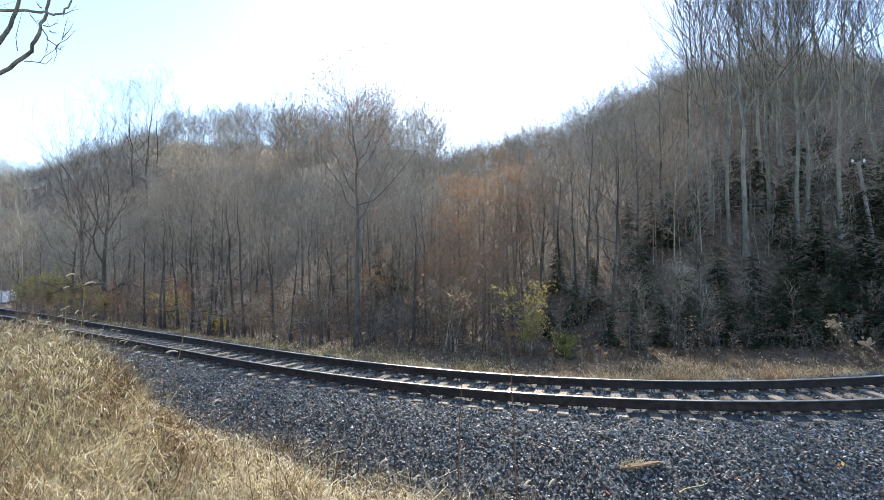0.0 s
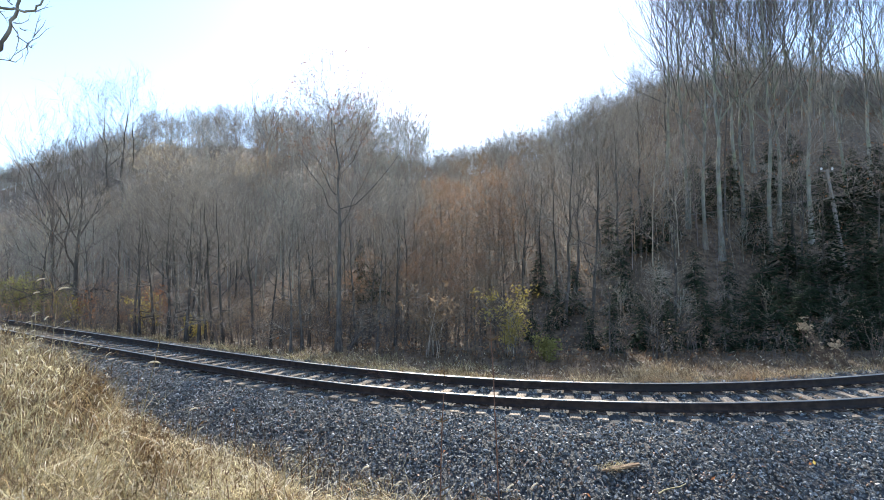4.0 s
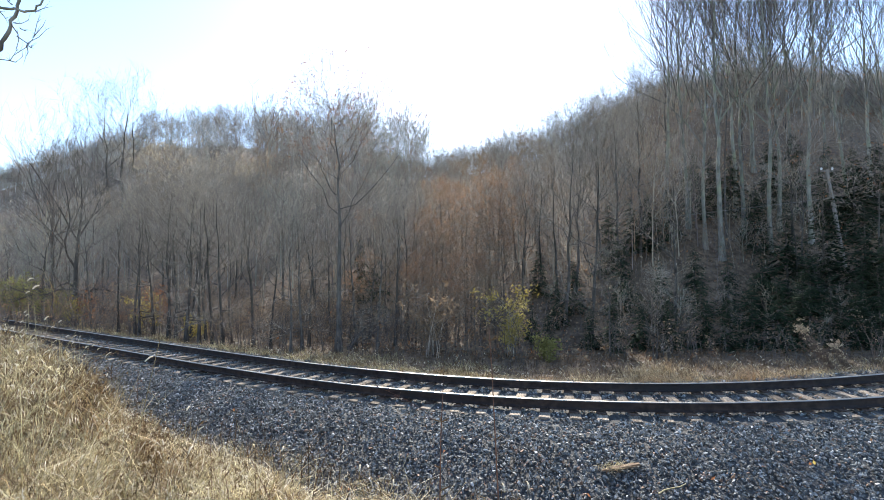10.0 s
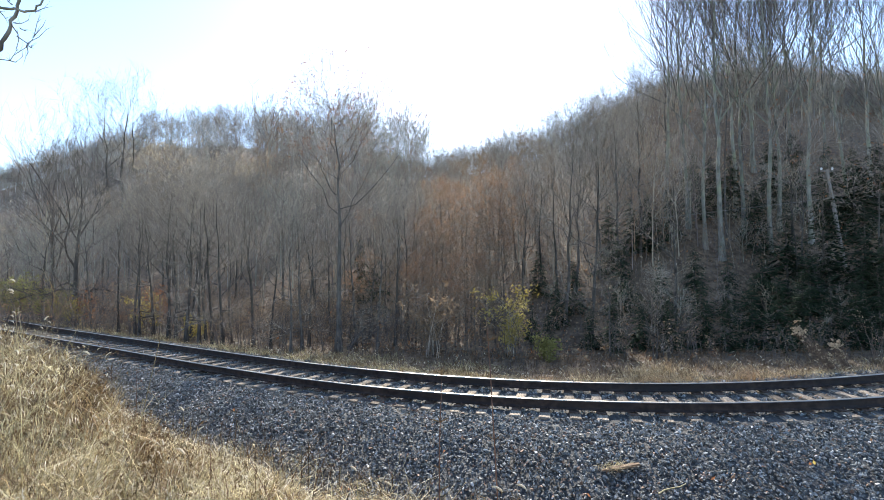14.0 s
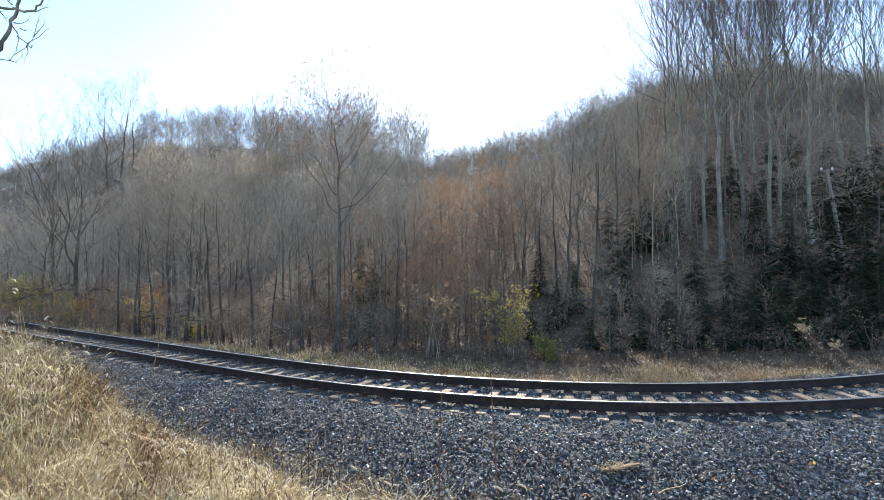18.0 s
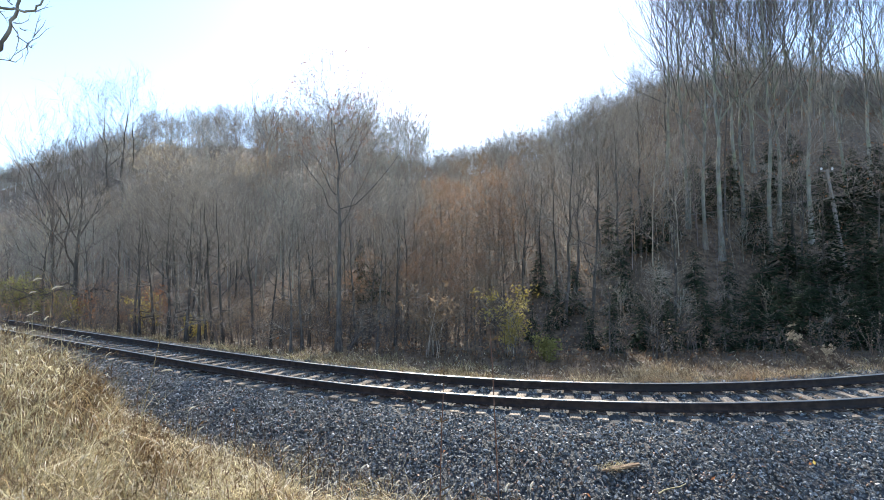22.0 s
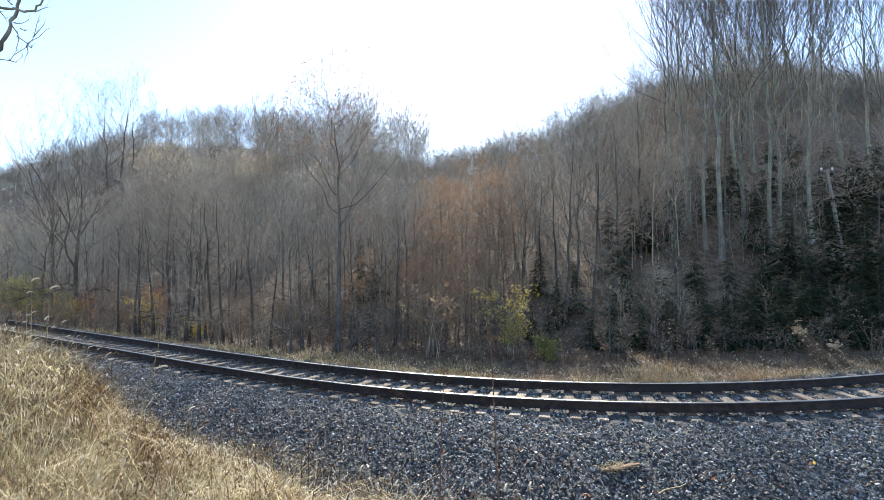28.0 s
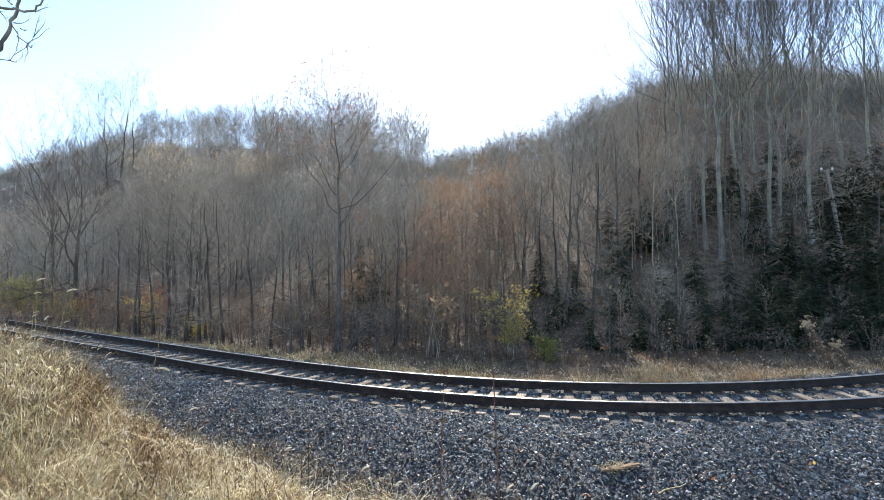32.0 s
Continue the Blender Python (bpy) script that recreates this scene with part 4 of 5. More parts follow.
def blades(rng, x, y, z, h, width, lean, droop, wind=(0.0, 0.0), az=None, kink=0.0):
    """Grass blades as narrow ribbons that taper, wander and droop."""
    n = len(x)
    az = rng.uniform(0, 6.283, n) if az is None else az
    dx, dy = np.cos(az) * lean * h + wind[0] * h, np.sin(az) * lean * h + wind[1] * h
    ts = np.array([0, 0.3, 0.55, 0.8, 1.0])
    kx, ky, kz = (np.cumsum(rng.normal(0, 1, (n, 5)) * np.array([0, 1, 1, 1, 1]), 1) * kink * h[:, None] for _q in range(3))
    px = x[:, None] + dx[:, None] * ts ** 1.6 + kx
    py = y[:, None] + dy[:, None] * ts ** 1.6 + ky
    pz = z[:, None] + h[:, None] * (ts - (droop[:, None]) * ts ** 3) + kz * 0.6
    sa = az + math.pi / 2 + rng.uniform(-0.9, 0.9, n)
    taper = np.array([1, 1, 0.85, 0.55, 0])
    wx, wy = np.cos(sa)[:, None] * width[:, None] * taper, np.sin(sa)[:, None] * width[:, None] * taper
    A = np.stack([px - wx, py - wy, pz], -1)
    B = np.stack([px + wx, py + wy, pz], -1)
    V = np.concatenate([A[:, :4], B[:, :4], A[:, 4:]], 1)
    F4 = (np.array([[0, 4, 5, 1], [1, 5, 6, 2], [2, 6, 7, 3]])[None] + (np.arange(n) * 9)[:, None, None]).reshape(-1, 4)
    F3 = (np.array([[3, 7, 8]])[None] + (np.arange(n) * 9)[:, None, None]).reshape(-1, 3)
    return V.reshape(-1, 3), F4.tolist() + F3.tolist()


def build_far_weeds():
    rng = np.random.default_rng(91)
    for s0, s1, n, hh, lab in [(-34, -12, 6000, 0.22, "dry tan grass strip along the far side of the track"), (-12, 1.5, 6500, 0.22, "dry tan grass strip at the foot of the wood"), (1.5, 17, 14000, 0.34, "golden dry grass strip beside the far rail")]:
        s, d = rng.uniform(s0, s1, n), 1.75 + 3.1 * rng.random(n) ** 1.25
        x, y, _h3 = line_at(s, d)
        z = height(x, y)
        clump = 0.6 + 0.8 * np.array([noise.noise((a * 0.9, b * 0.9, 0.3)) for a, b in zip(x, y)])
        h = hh * rng.uniform(0.4, 1.3, n) * np.clip(1.6 * clump - 0.1, 0.22, 1.9)
        if s1 > 5:
            # golden clumps stand out of a thinner growth
            pb = 784 + 811.8 * x / y
            gold = np.exp(-((pb - 1175) / 60) ** 2) + 0.8 * np.exp(-((pb - 1312) / 35) ** 2)
            keep = rng.random(n) < 0.5 + 0.5 * gold
            x, y, z, h = x[keep], y[keep], z[keep], (h * (0.5 + 0.75 * gold))[keep]
            n = len(x)
        V, F = blades(rng, x, y, z - 0.02, h, rng.uniform(0.003, 0.008, n), rng.uniform(0.1, 1.0, n), rng.uniform(0.0, 0.8, n), (-0.12, 0), None, 0.13)
        ob = new("dry_grass", mesh("dry_grass", V, F, M_STRAW_GOLD if s1 > 5 else M_STRAW))
        tagged(ob, lab, "grass", kind="stuff")
        # darker weeds behind, up to the trees
        m = 5600
        s, d2 = rng.uniform(s0, s1, m), rng.uniform(2.6, 7.2, m)
        x2, y2, _h4 = line_at(s, d2)
        V, F = blades(rng, x2, y2, height(x2, y2) - 0.02, rng.uniform(0.08, 0.3 if s1 < 5 else 0.42, m), rng.uniform(0.003, 0.007, m), rng.uniform(0.1, 0.9, m), rng.uniform(0.0, 0.8, m), (0, 0), None, 0.16)
        part("brown_weeds", mesh("brown_weeds", V, F, M_STRAW_DARK), ob)["kind"] = "stuff"
        so = Soup()
        for i in rng.choice(n, 170 if s1 > 0 else 60, replace=False):
            foxtail_paths(so, rng, np.array([x[i], y[i], z[i]]), min(h[i] * rng.uniform(1.1, 1.5), 0.75), rng.uniform(0, 6.28), 0.085, 0.009)
        part("seed_heads", so.mesh("seed_heads", [M_STRAW_DARK, M_SEED]), ob)


def foxtail_paths(so, rng, root, h, az, head, r, lean=0.25):
    """One foxtail stem with an arching bristly head."""
    d = np.array([math.cos(az), math.sin(az), 0])
    t = np.linspace(0, 1, 5)
    p = root + np.array([0, 0, 1.0]) * (h * t)[:, None] + d * (h * lean * t ** 2)[:, None]
    tube(so, p, 0.003 - 0.0015 * t, 3, 0)
    k = np.linspace(0, 1, 6)
    ang = 0.5 + 1.3 * k
    q = p[-1] + np.cumsum(np.concatenate([[np.zeros(3)], [head / 5 * (math.cos(a) * np.array([0, 0, 1.0]) + math.sin(a) * d) for a in ang[:-1]]]), 0)
    tube(so, q, r * np.array([0.5, 0.95, 1.0, 0.85, 0.6, 0.2]), 6, 1)
    return p[-1]


build_far_weeds()


# ---- the grassy bank ----
def bank_height(x, y):
    px = 784 + 811.8 * x / np.maximum(y, 0.3)
    return np.interp(px, [-300, 0, 120, 175, 215, 300, 420, 560, 780, 1000, 1200], [1.35, 1.35, 1.22, 0.95, 0.6, 0.52, 0.62, 0.95, 0.95, 0.6, 0.3])


def build_bank():
    rng = np.random.default_rng(101)

    def spots(n, e0, e1):
        x = rng.uniform(-9.5, 1.6, n)
        e = rng.uniform(e0, e1, n)
        y = 2.3 - 0.67 * x + 1.2 * e
        keep = (y > 1.8) & (np.abs(x) < y * 1.25 + 0.4)
        x, y = x[keep], y[keep]
        return x, y, height(x, y)

    def inside(x, y, z, slack=0.012):
        """True where a plant top stays on the bank's side of the line at which the weeds end."""
        edge = np.interp(x / y, [-1.2, -0.966, -0.892, -0.83, -0.781, -0.7256, -0.682, -0.6, -0.47, -0.35, -0.225, -0.15, -0.03, 0.27], [0.115, 0.125, 0.132, 0.162, 0.21, 0.27, 0.317, 0.343, 0.364, 0.388, 0.435, 0.46, 0.485, 0.515])
        return (EYE[2] - z) / y + rng.normal(0, slack, len(x)) > edge

    tx, ty, _z = spots(330, -2.6, 0.9)
    tk = rng.uniform(0.5, 1.2, len(tx))
    for n, e0, e1, k, w0, w1, lean, mats, kink, lab in [
            (6500, -2.4, 0.9, 0.74, 0.0015, 0.0034, 0.5, M_STRAW, 0.24, "tall dry tangled golden grass on the bank"),
            (15500, -2.4, 1.0, 0.3, 0.0022, 0.005, 1.3, M_STRAW, 0.36, "matted flattened straw on the bank"),
            (8500, -2.2, 0.8, 0.38, 0.002, 0.005, 0.9, M_SEED, 0.38, "curled pale dead grass leaves on the bank"),
            (13000, -2.3, 1.0, 0.58, 0.0015, 0.003, 0.5, M_STRAW_DARK, 0.2, "brown dead weed stems on the bank")]:
        x, y, z = spots(n, e0, e1)
        m = len(x)
        # gather the blades into tussocks that splay outward
        if mats is not M_STRAW_DARK:
            k2 = int(n * 0.4)
            x2 = rng.uniform(-3.0, 0.75, k2)
            y2 = rng.uniform(1.9, 4.4, k2)
            ok = (y2 - 2.3 + 0.67 * x2) / 1.2 < 0.75
            x, y = np.concatenate([x, x2[ok]]), np.concatenate([y, y2[ok]])
            m = len(x)
        near_t = ((x[:, None] - tx[None]) ** 2 + (y[:, None] - ty[None]) ** 2).argmin(1)
        pull = rng.uniform(0.2, 0.7, m) if k > 0.5 else np.zeros(m)
        ox, oy = x - tx[near_t], y - ty[near_t]
        x, y = x - ox * pull, y - oy * pull
        z = height(x, y)
        lump = np.array([noise.noise((a * 1.3, b * 1.3, 1.7)) for a, b in zip(x, y)])
        fine = np.array([noise.noise((a * 3.6, b * 3.6, 7.1)) for a, b in zip(x, y)])
        h = bank_height(x, y) * k * rng.uniform(0.3, 1.12, m) * np.clip(1.0 + 0.6 * lump + 0.5 * fine, 0.35, 1.5) * tk[near_t]
        h = np.minimum(h, 0.27 if kink > 0.25 else np.where(x / y > -0.6, 0.5, 1.3))
        az = np.arctan2(oy, ox) + rng.normal(0, 1.0, m)
        ok = inside(x, y, z + 0.8 * h)
        x, y, z, h, az = x[ok], y[ok], z[ok], h[ok], az[ok]
        m = len(x)
        V, F = blades(rng, x, y, z - 0.02, h, rng.uniform(w0, w1, m) * np.clip(y / 3.6, 0.35, 1.15), rng.uniform(0.1, 1.3, m) * lean, rng.uniform(0.0, 0.75, m), (0.08, -0.1), az, kink)
        ob = new("bank_grass", mesh("bank_grass", V, F, mats))
        tagged(ob, lab, "grass", kind="stuff")
    # thatch: short curled strands lying at every height within the grass
    for n, mats, lab in [(24000, M_STRAW, "tangled thatch of curled dry grass"), (3500, M_SEED, "pale curled leaf blades in the thatch"), (15000, M_STRAW_DARK, "brown leaf bits in the thatch")]:
        x, y, z = spots(n * 2, -2.4, 1.3)
        x, y, z = x[:n], y[:n], z[:n]
        lump = np.array([noise.noise((a * 1.6, b * 1.6, 4.7)) for a, b in zip(x, y)])
        top = np.minimum(bank_height(x, y) * np.clip(0.52 + 0.55 * lump, 0.12, 0.85), np.where(x / y > -0.62, 0.2, 1.1))
        z = z + top * rng.random(len(x)) ** 0.6
        ok = inside(x, y, z)
        x, y, z = x[ok], y[ok], z[ok]
        m = len(x)
        V, F = blades(rng, x, y, z, rng.uniform(0.05, 0.17, m), rng.uniform(0.0016, 0.004, m) * np.clip(y / 3.6, 0.45, 1.2), rng.uniform(0.4, 1.6, m), rng.uniform(0.7, 2.2, m), (0.0, 0.0), None, 0.1)
        ob = new("grass_thatch", mesh("grass_thatch", V, F, mats))
        tagged(ob, lab, "grass", kind="stuff")
    # low straw and weeds thinning out over the edge of the ballast
    for n, e1, h0, h1, mats, lab in [(15000, 3.2, 0.06, 0.26, M_STRAW, "short dry straw thinning out over the ballast edge"),
                                     (4200, 3.1, 0.06, 0.22, M_SEED, "pale curled dead leaves over the ballast edge"),
                                     (6500, 3.4, 0.08, 0.32, M_STRAW_DARK, "brown weed tangle along the ballast edge")]:
        x = rng.uniform(-6.0, 1.2, n)
        e = 1.9 + (e1 - 0.9) * rng.random(n)
        # some of it fills the slope below the tall grass
        e = np.where(rng.random(n) < 0.4, rng.uniform(0.6, 2.0, n), e)
        y = 2.3 - 0.67 * x + 1.2 * e
        patch = np.array([noise.noise((a * 1.9, b * 1.9, 3.3)) for a, b in zip(x, y)])
        h = rng.uniform(h0, h1, n)
        ok = (y > 1.8) & ((patch + rng.normal(0, 0.2, n) > -0.12) | (e < 2.0)) & inside(x, y, height(x, y) + 0.7 * h, 0.016)
        x, y, h = x[ok], y[ok], h[ok]
        m = len(x)
        V, F = blades(rng, x, y, height(x, y) - 0.01, h, rng.uniform(0.0018, 0.0044, m), rng.uniform(0.2, 1.3, m), rng.uniform(0.1, 0.8, m), (0.05, -0.05), None, 0.3)
        ob = new("bank_edge_grass", mesh("bank_edge_grass", V, F, mats))
        tagged(ob, lab, "grass", kind="stuff")
    # static foxtails among the grass
    so = Soup()
    x, y, z = spots(620, -1.8, 0.6)
    h = bank_height(x, y)
    tall = h * (rng.uniform(0.6, 1.0, len(x)) * np.where(y < 4.4, 1.0, 0.72))
    ok = inside(x, y, z + tall)
    for i in np.nonzero(ok)[0]:
        if rng.random() < (0.6 if x[i] / y[i] < -0.5 else 0.25):
            foxtail_paths(so, rng, np.array([x[i], y[i], z[i]]), tall[i], rng.uniform(0, 6.28), rng.uniform(0.4, 1.0) * min(0.11, 0.026 * y[i]), rng.uniform(0.7, 1.1) * min(0.0062, 0.0016 * y[i]), rng.uniform(0.1, 0.6))
    ob = new("foxtail_grass", so.mesh("foxtail_grass", [M_STRAW, M_SEED]))
    tagged(ob, "pale bristly foxtail heads among the dry grass", "grass", kind="stuff")
    # a dark clump of branching dead weeds
    so, tips = Soup(), []
    for _i in range(150):
        px = rng.uniform(75, 165) if _i % 4 else rng.uniform(225, 285)
        dp = float(np.interp(px, [75, 285], [5.2, 3.7])) + rng.normal(0, 0.25)
        xx, yy = at(px, dp)
        zz = gz_fast(xx, yy)
        hh = rng.uniform(0.3, 0.6) * (1.0 if px < 190 else 0.4)
        t = np.linspace(0, 1, 4)
        l = rng.normal(0, 0.3, 2) * hh
        p = np.stack([xx + l[0] * t ** 1.4, yy + l[1] * t ** 1.4, zz + hh * t], 1)
        tube(so, p, 0.0035 * (1 - 0.7 * t), 3)
        for _b in range(7):
            q = p[int(rng.integers(1, 4))]
            e2 = q + rng.normal(0, 0.09, 3) + np.array([0, 0, 0.06])
            tube(so, [q, (q + e2) / 2 + rng.normal(0, 0.015, 3), e2], [0.0022, 0.0018, 0.001], 3)
            tips.append(e2)
    ob = new("dead_weed_clump", so.mesh("dead_weed_clump", M_STRAW_DARK))
    tagged(ob, "dark brown clump of dead branching weeds in the grass", "weeds", kind="stuff")
    lv, lf = leaf_cloud(rng, np.array(tips), 2, 0.018, 0.03)
    part("dry_leaves", mesh("dry_leaves", lv, lf, M_STRAW_DARK), ob)["kind"] = "stuff"
    # thin weeds reaching over the ballast edge
    so = Soup()
    for _i in range(170):
        xx = rng.uniform(-4.5, 1.2)
        e = rng.uniform(0.3, 2.2)
        yy = 2.3 - 0.67 * xx + 1.2 * e
        zz = gz_fast(xx, yy)
        hh = rng.uniform(0.2, 0.6)
        if not inside(np.array([xx]), np.array([yy]), np.array([zz + 0.4 * hh]))[0]:
            continue
        t = np.linspace(0, 1, 5)
        l = rng.normal(0, 0.3, 2) * hh
        p = np.stack([xx + l[0] * t ** 1.5, yy + l[1] * t ** 1.5, zz + hh * t], 1)
        tube(so, p, 0.004 * (1 - 0.7 * t), 3)
        for _b in range(3):
            u = int(rng.integers(1, 4))
            e2 = p[u] + rng.normal(0, 0.1, 3) + np.array([0, 0, 0.1])
            tube(so, [p[u], e2], [0.002, 0.001], 3)
    ob = new("weed_stems", so.mesh("weed_stems", M_STRAW_DARK))
    tagged(ob, "thin brown weed stems between the bank and the ballast", "weeds", kind="stuff")


build_bank()


# ---- moving weeds ----
def make_foxtail(px, dep, root_px, tall_y, head=0.12, r=0.009, lab="tall foxtail grass stem with a pale nodding head"):
    """A foxtail whose root stands under root_px and whose stem top lies at bearing px, height mark tall_y. Its own x axis leans it."""
    x0, y0 = at(root_px, dep)
    z0 = gz(x0, y0)
    zt = mark(px, tall_y, dep)[2]
    ob = new("foxtail")
    ob.matrix_basis = pose(x0, y0, z0 - 0.02)
    tagged(ob, lab, "grass stem", "swaying foxtails")
    H = zt - z0 + 0.02
    so = Soup()
    t = np.linspace(0, 1, 7)
    tube(so, np.stack([0.04 * H * t * (1 - t) * 4 * 0.5, 0 * t, H * t], 1), 0.0035 - 0.0017 * t, 4)
    part("stem", so.mesh("stem", M_STRAW), ob)
    so = Soup()
    k = np.linspace(0, 1, 8)
    ang = 0.7 + 1.3 * k
    q = np.cumsum(np.concatenate([[np.zeros(3)], [head / 7 * np.array([math.sin(a), 0, math.cos(a)]) for a in ang[:-1]]]), 0)
    tube(so, q, r * np.array([0.45, 0.9, 1.0, 1.0, 0.9, 0.75, 0.5, 0.15]), 7)
    rng = np.random.default_rng(int(px) + 3)
    for i in range(60):
        c = q[int(rng.integers(1, 7))]
        dv = rng.normal(0, 1, 3)
        tube(so, [c, c + dv / np.linalg.norm(dv) * r * 2.0], [0.0007, 0.0002], 3)
    hd = part("seed_head", so.mesh("seed_head", M_SEED), ob, "pale bristly seed head", pose(0, 0, H))
    return ob, H, hd, x0, y0, z0, dep



# how the wind leans the weeds: seconds, bearing of the tallest stem's top
WIND = [(0, 62), (1, 62), (2, 64), (3, 64), (4.5, 63), (6, 62), (7, 60), (8, 62), (8.5, 59), (9, 55), (10, 47), (11, 46), (12, 37), (13, 27), (14, 25), (15.5, 27), (17, 29), (18, 27), (19, 23),
        (20, 34), (21, 39), (22, 57), (23, 46), (24, 46), (25, 49), (26.5, 51), (28, 54), (29, 62), (30, 63), (31, 77), (32, 64)]
SECOND = [(0, 97), (1, 95), (2, 99), (3, 101), (4.5, 103), (6, 105), (7, 108), (8, 95), (8.5, 90), (9, 63), (10, 57), (11, 53), (12, 41), (13, 30), (14, 23), (15.5, 30), (17, 36), (18, 31), (19, 22),
          (20, 39), (21, 44), (22, 91), (23, 101), (24, 70), (25, 65), (26.5, 75), (28, 87), (29, 115), (30, 111), (31, 144), (32, 118)]
THIRD = [(0, 250), (1, 246), (2, 262), (3, 262), (4.5, 264), (6, 258), (7, 254), (8, 250), (9, 248), (10, 258), (11, 226), (12, 190), (13, 165), (14, 160), (15.5, 165), (17, 165), (18, 160), (19, 158),
         (20, 175), (21, 200), (22, 286), (23, 282), (24, 281), (25, 268), (26.5, 272), (28, 279), (29, 284), (30, 287), (31, 282), (32, 280)]


def lean_rows(ob, H, x0, y0, z0, dep, rows):
    """Rows for walk(): the stem turns about its root so that its top reaches each bearing."""
    out = []
    for t, px in rows:
        dx = mark(px, 560, dep)[0] - x0
        out.append((t, pose(x0, y0, z0 - 0.02, 0, math.degrees(math.asin(max(-0.9, min(0.9, dx / H)))), 0)))
    return out


def wind_at(t):
    """-1 leaning hard one way, about +0.4 at rest, +1 the other."""
    return float(np.interp(t, [w[0] for w in WIND], [(w[1] - 47) / 24 for w in WIND]))


FOX_A = make_foxtail(62, 5.2, 50, 498, 0.095, 0.0085)
FOX_B = make_foxtail(95, 5.0, 70, 512, 0.11, 0.009)
FOX_C = make_foxtail(250, 4.6, 190, 625, 0.12, 0.009)
FOX_D = make_foxtail(46, 5.4, 40, 520, 0.07, 0.007)
TUFT = []
_r = np.random.default_rng(131)
for _n in range(20):
    _px = float(_r.uniform(5, 185))
    _y = float(np.interp(_px, [0, 60, 120, 190], [560, 570, 590, 640])) + float(_r.uniform(-15, 40))
    TUFT.append(make_foxtail(_px, float(_r.uniform(4.6, 6.2)), _px - float(_r.uniform(0, 14)), _y, float(_r.uniform(0.045, 0.075)), 0.0055, "pale nodding foxtail at the edge of the grassy bank"))
LOW_FOXTAILS = [make_foxtail(332, 3.9, 322, 728, 0.075, 0.007), make_foxtail(338, 3.0, 330, 805, 0.085, 0.0065), make_foxtail(505, 2.9, 498, 800, 0.05, 0.005), make_foxtail(640, 2.6, 628, 835, 0.055, 0.005), make_foxtail(215, 3.4, 205, 770, 0.06, 0.006), make_foxtail(40, 4.2, 32, 760, 0.06, 0.006), make_foxtail(950, 2.3, 930, 868, 0.06, 0.005), make_foxtail(908, 2.2, 890, 872, 0.06, 0.005), make_foxtail(700, 2.4, 690, 862, 0.05, 0.0045), make_foxtail(110, 3.6, 100, 765, 0.065, 0.006), make_foxtail(75, 3.4, 66, 800, 0.07, 0.006), make_foxtail(150, 3.1, 140, 815, 0.06, 0.0055)]


def make_stalk(px_top, y_top, px_root, dep, r, lab):
    """A tall dead weed stalk, thin and slightly crooked."""
    rng = np.random.default_rng(int(px_top))
    x0, y0 = at(px_root, dep)
    z0 = gz(x0, y0)
    H = mark(px_top, y_top, dep)[2] - z0
    ob = new("weed_stalk")
    ob.matrix_basis = pose(x0, y0, z0)
    tagged(ob, lab, "weed", "tall dead stalks")
    so = Soup()
    t = np.linspace(0, 1, 10)
    w = np.cumsum(rng.normal(0, 0.006, 10)) * H * 0.6
    p = np.stack([w * (1 - t), w * 0.4, H * t], 1)
    tube(so, p, r * (1 - 0.6 * t), 5)
    part("stem", so.mesh("stem", M_REDSTEM), ob)
    so = Soup()
    for i in range(8):
        q = p[int(rng.integers(3, 10))]
        e = q + np.array([rng.normal(0, 0.035), rng.normal(0, 0.035), rng.uniform(0.02, 0.05)])
        tube(so, [q, (q + e) / 2, e], [r * 0.4, r * 0.7, r * 0.5], 4)
    part("seed_pod_cluster", so.mesh("seed_pod_cluster", M_STRAW_DARK), ob)["kind"] = "stuff"
    return ob, H, None, x0, y0, z0, dep


STALK_A = make_stalk(787, 660, 768, 2.7, 0.006, "thin reddish dead weed stalk standing on the bank")
STALK_B = make_stalk(866, 540, 884, 2.7, 0.006, "tall thin dead weed stalk standing on the bank")
STALK_C = make_stalk(247, 640, 245, 4.6, 0.003, "thin dark weed stalk at the edge of the bank")
STALK_D = make_stalk(374, 770, 379, 3.2, 0.003, "short dark weed stalk in the dry grass")


STALK_E = make_stalk(438, 772, 512, 2.9, 0.0032, "pale dry weed stalk leaning over the grass")
STALK_F = make_stalk(399, 812, 420, 2.8, 0.003, "dark thin weed stalk in the dry grass")


def make_tuft(px, dep, y_top, seed):
    """A tuft of long dry blades that sways as one."""
    rng = np.random.default_rng(seed)
    x0, y0 = at(px, dep)
    z0 = gz(x0, y0)
    H = mark(px, y_top, dep)[2] - z0
    n = 130
    x, y = rng.normal(0, 0.07, n), rng.normal(0, 0.07, n)
    h = H * rng.uniform(0.5, 1.0, n)
    az = np.arctan2(y, x) + rng.normal(0, 0.8, n)
    V, F = blades(rng, x, y, np.full(n, -0.03), h, rng.uniform(0.0018, 0.0036, n), rng.uniform(0.05, 0.4, n), rng.uniform(0, 0.5, n), (0, 0), az, 0.07)
    ob = new("grass_tuft", mesh("grass_tuft", V, F, M_STRAW))
    ob.matrix_basis = pose(x0, y0, z0)
    tagged(ob, "long dry straw-coloured grass tuft swaying on the bank", "grass", "swaying grass tufts")
    return ob, H, None, x0, y0, z0, dep


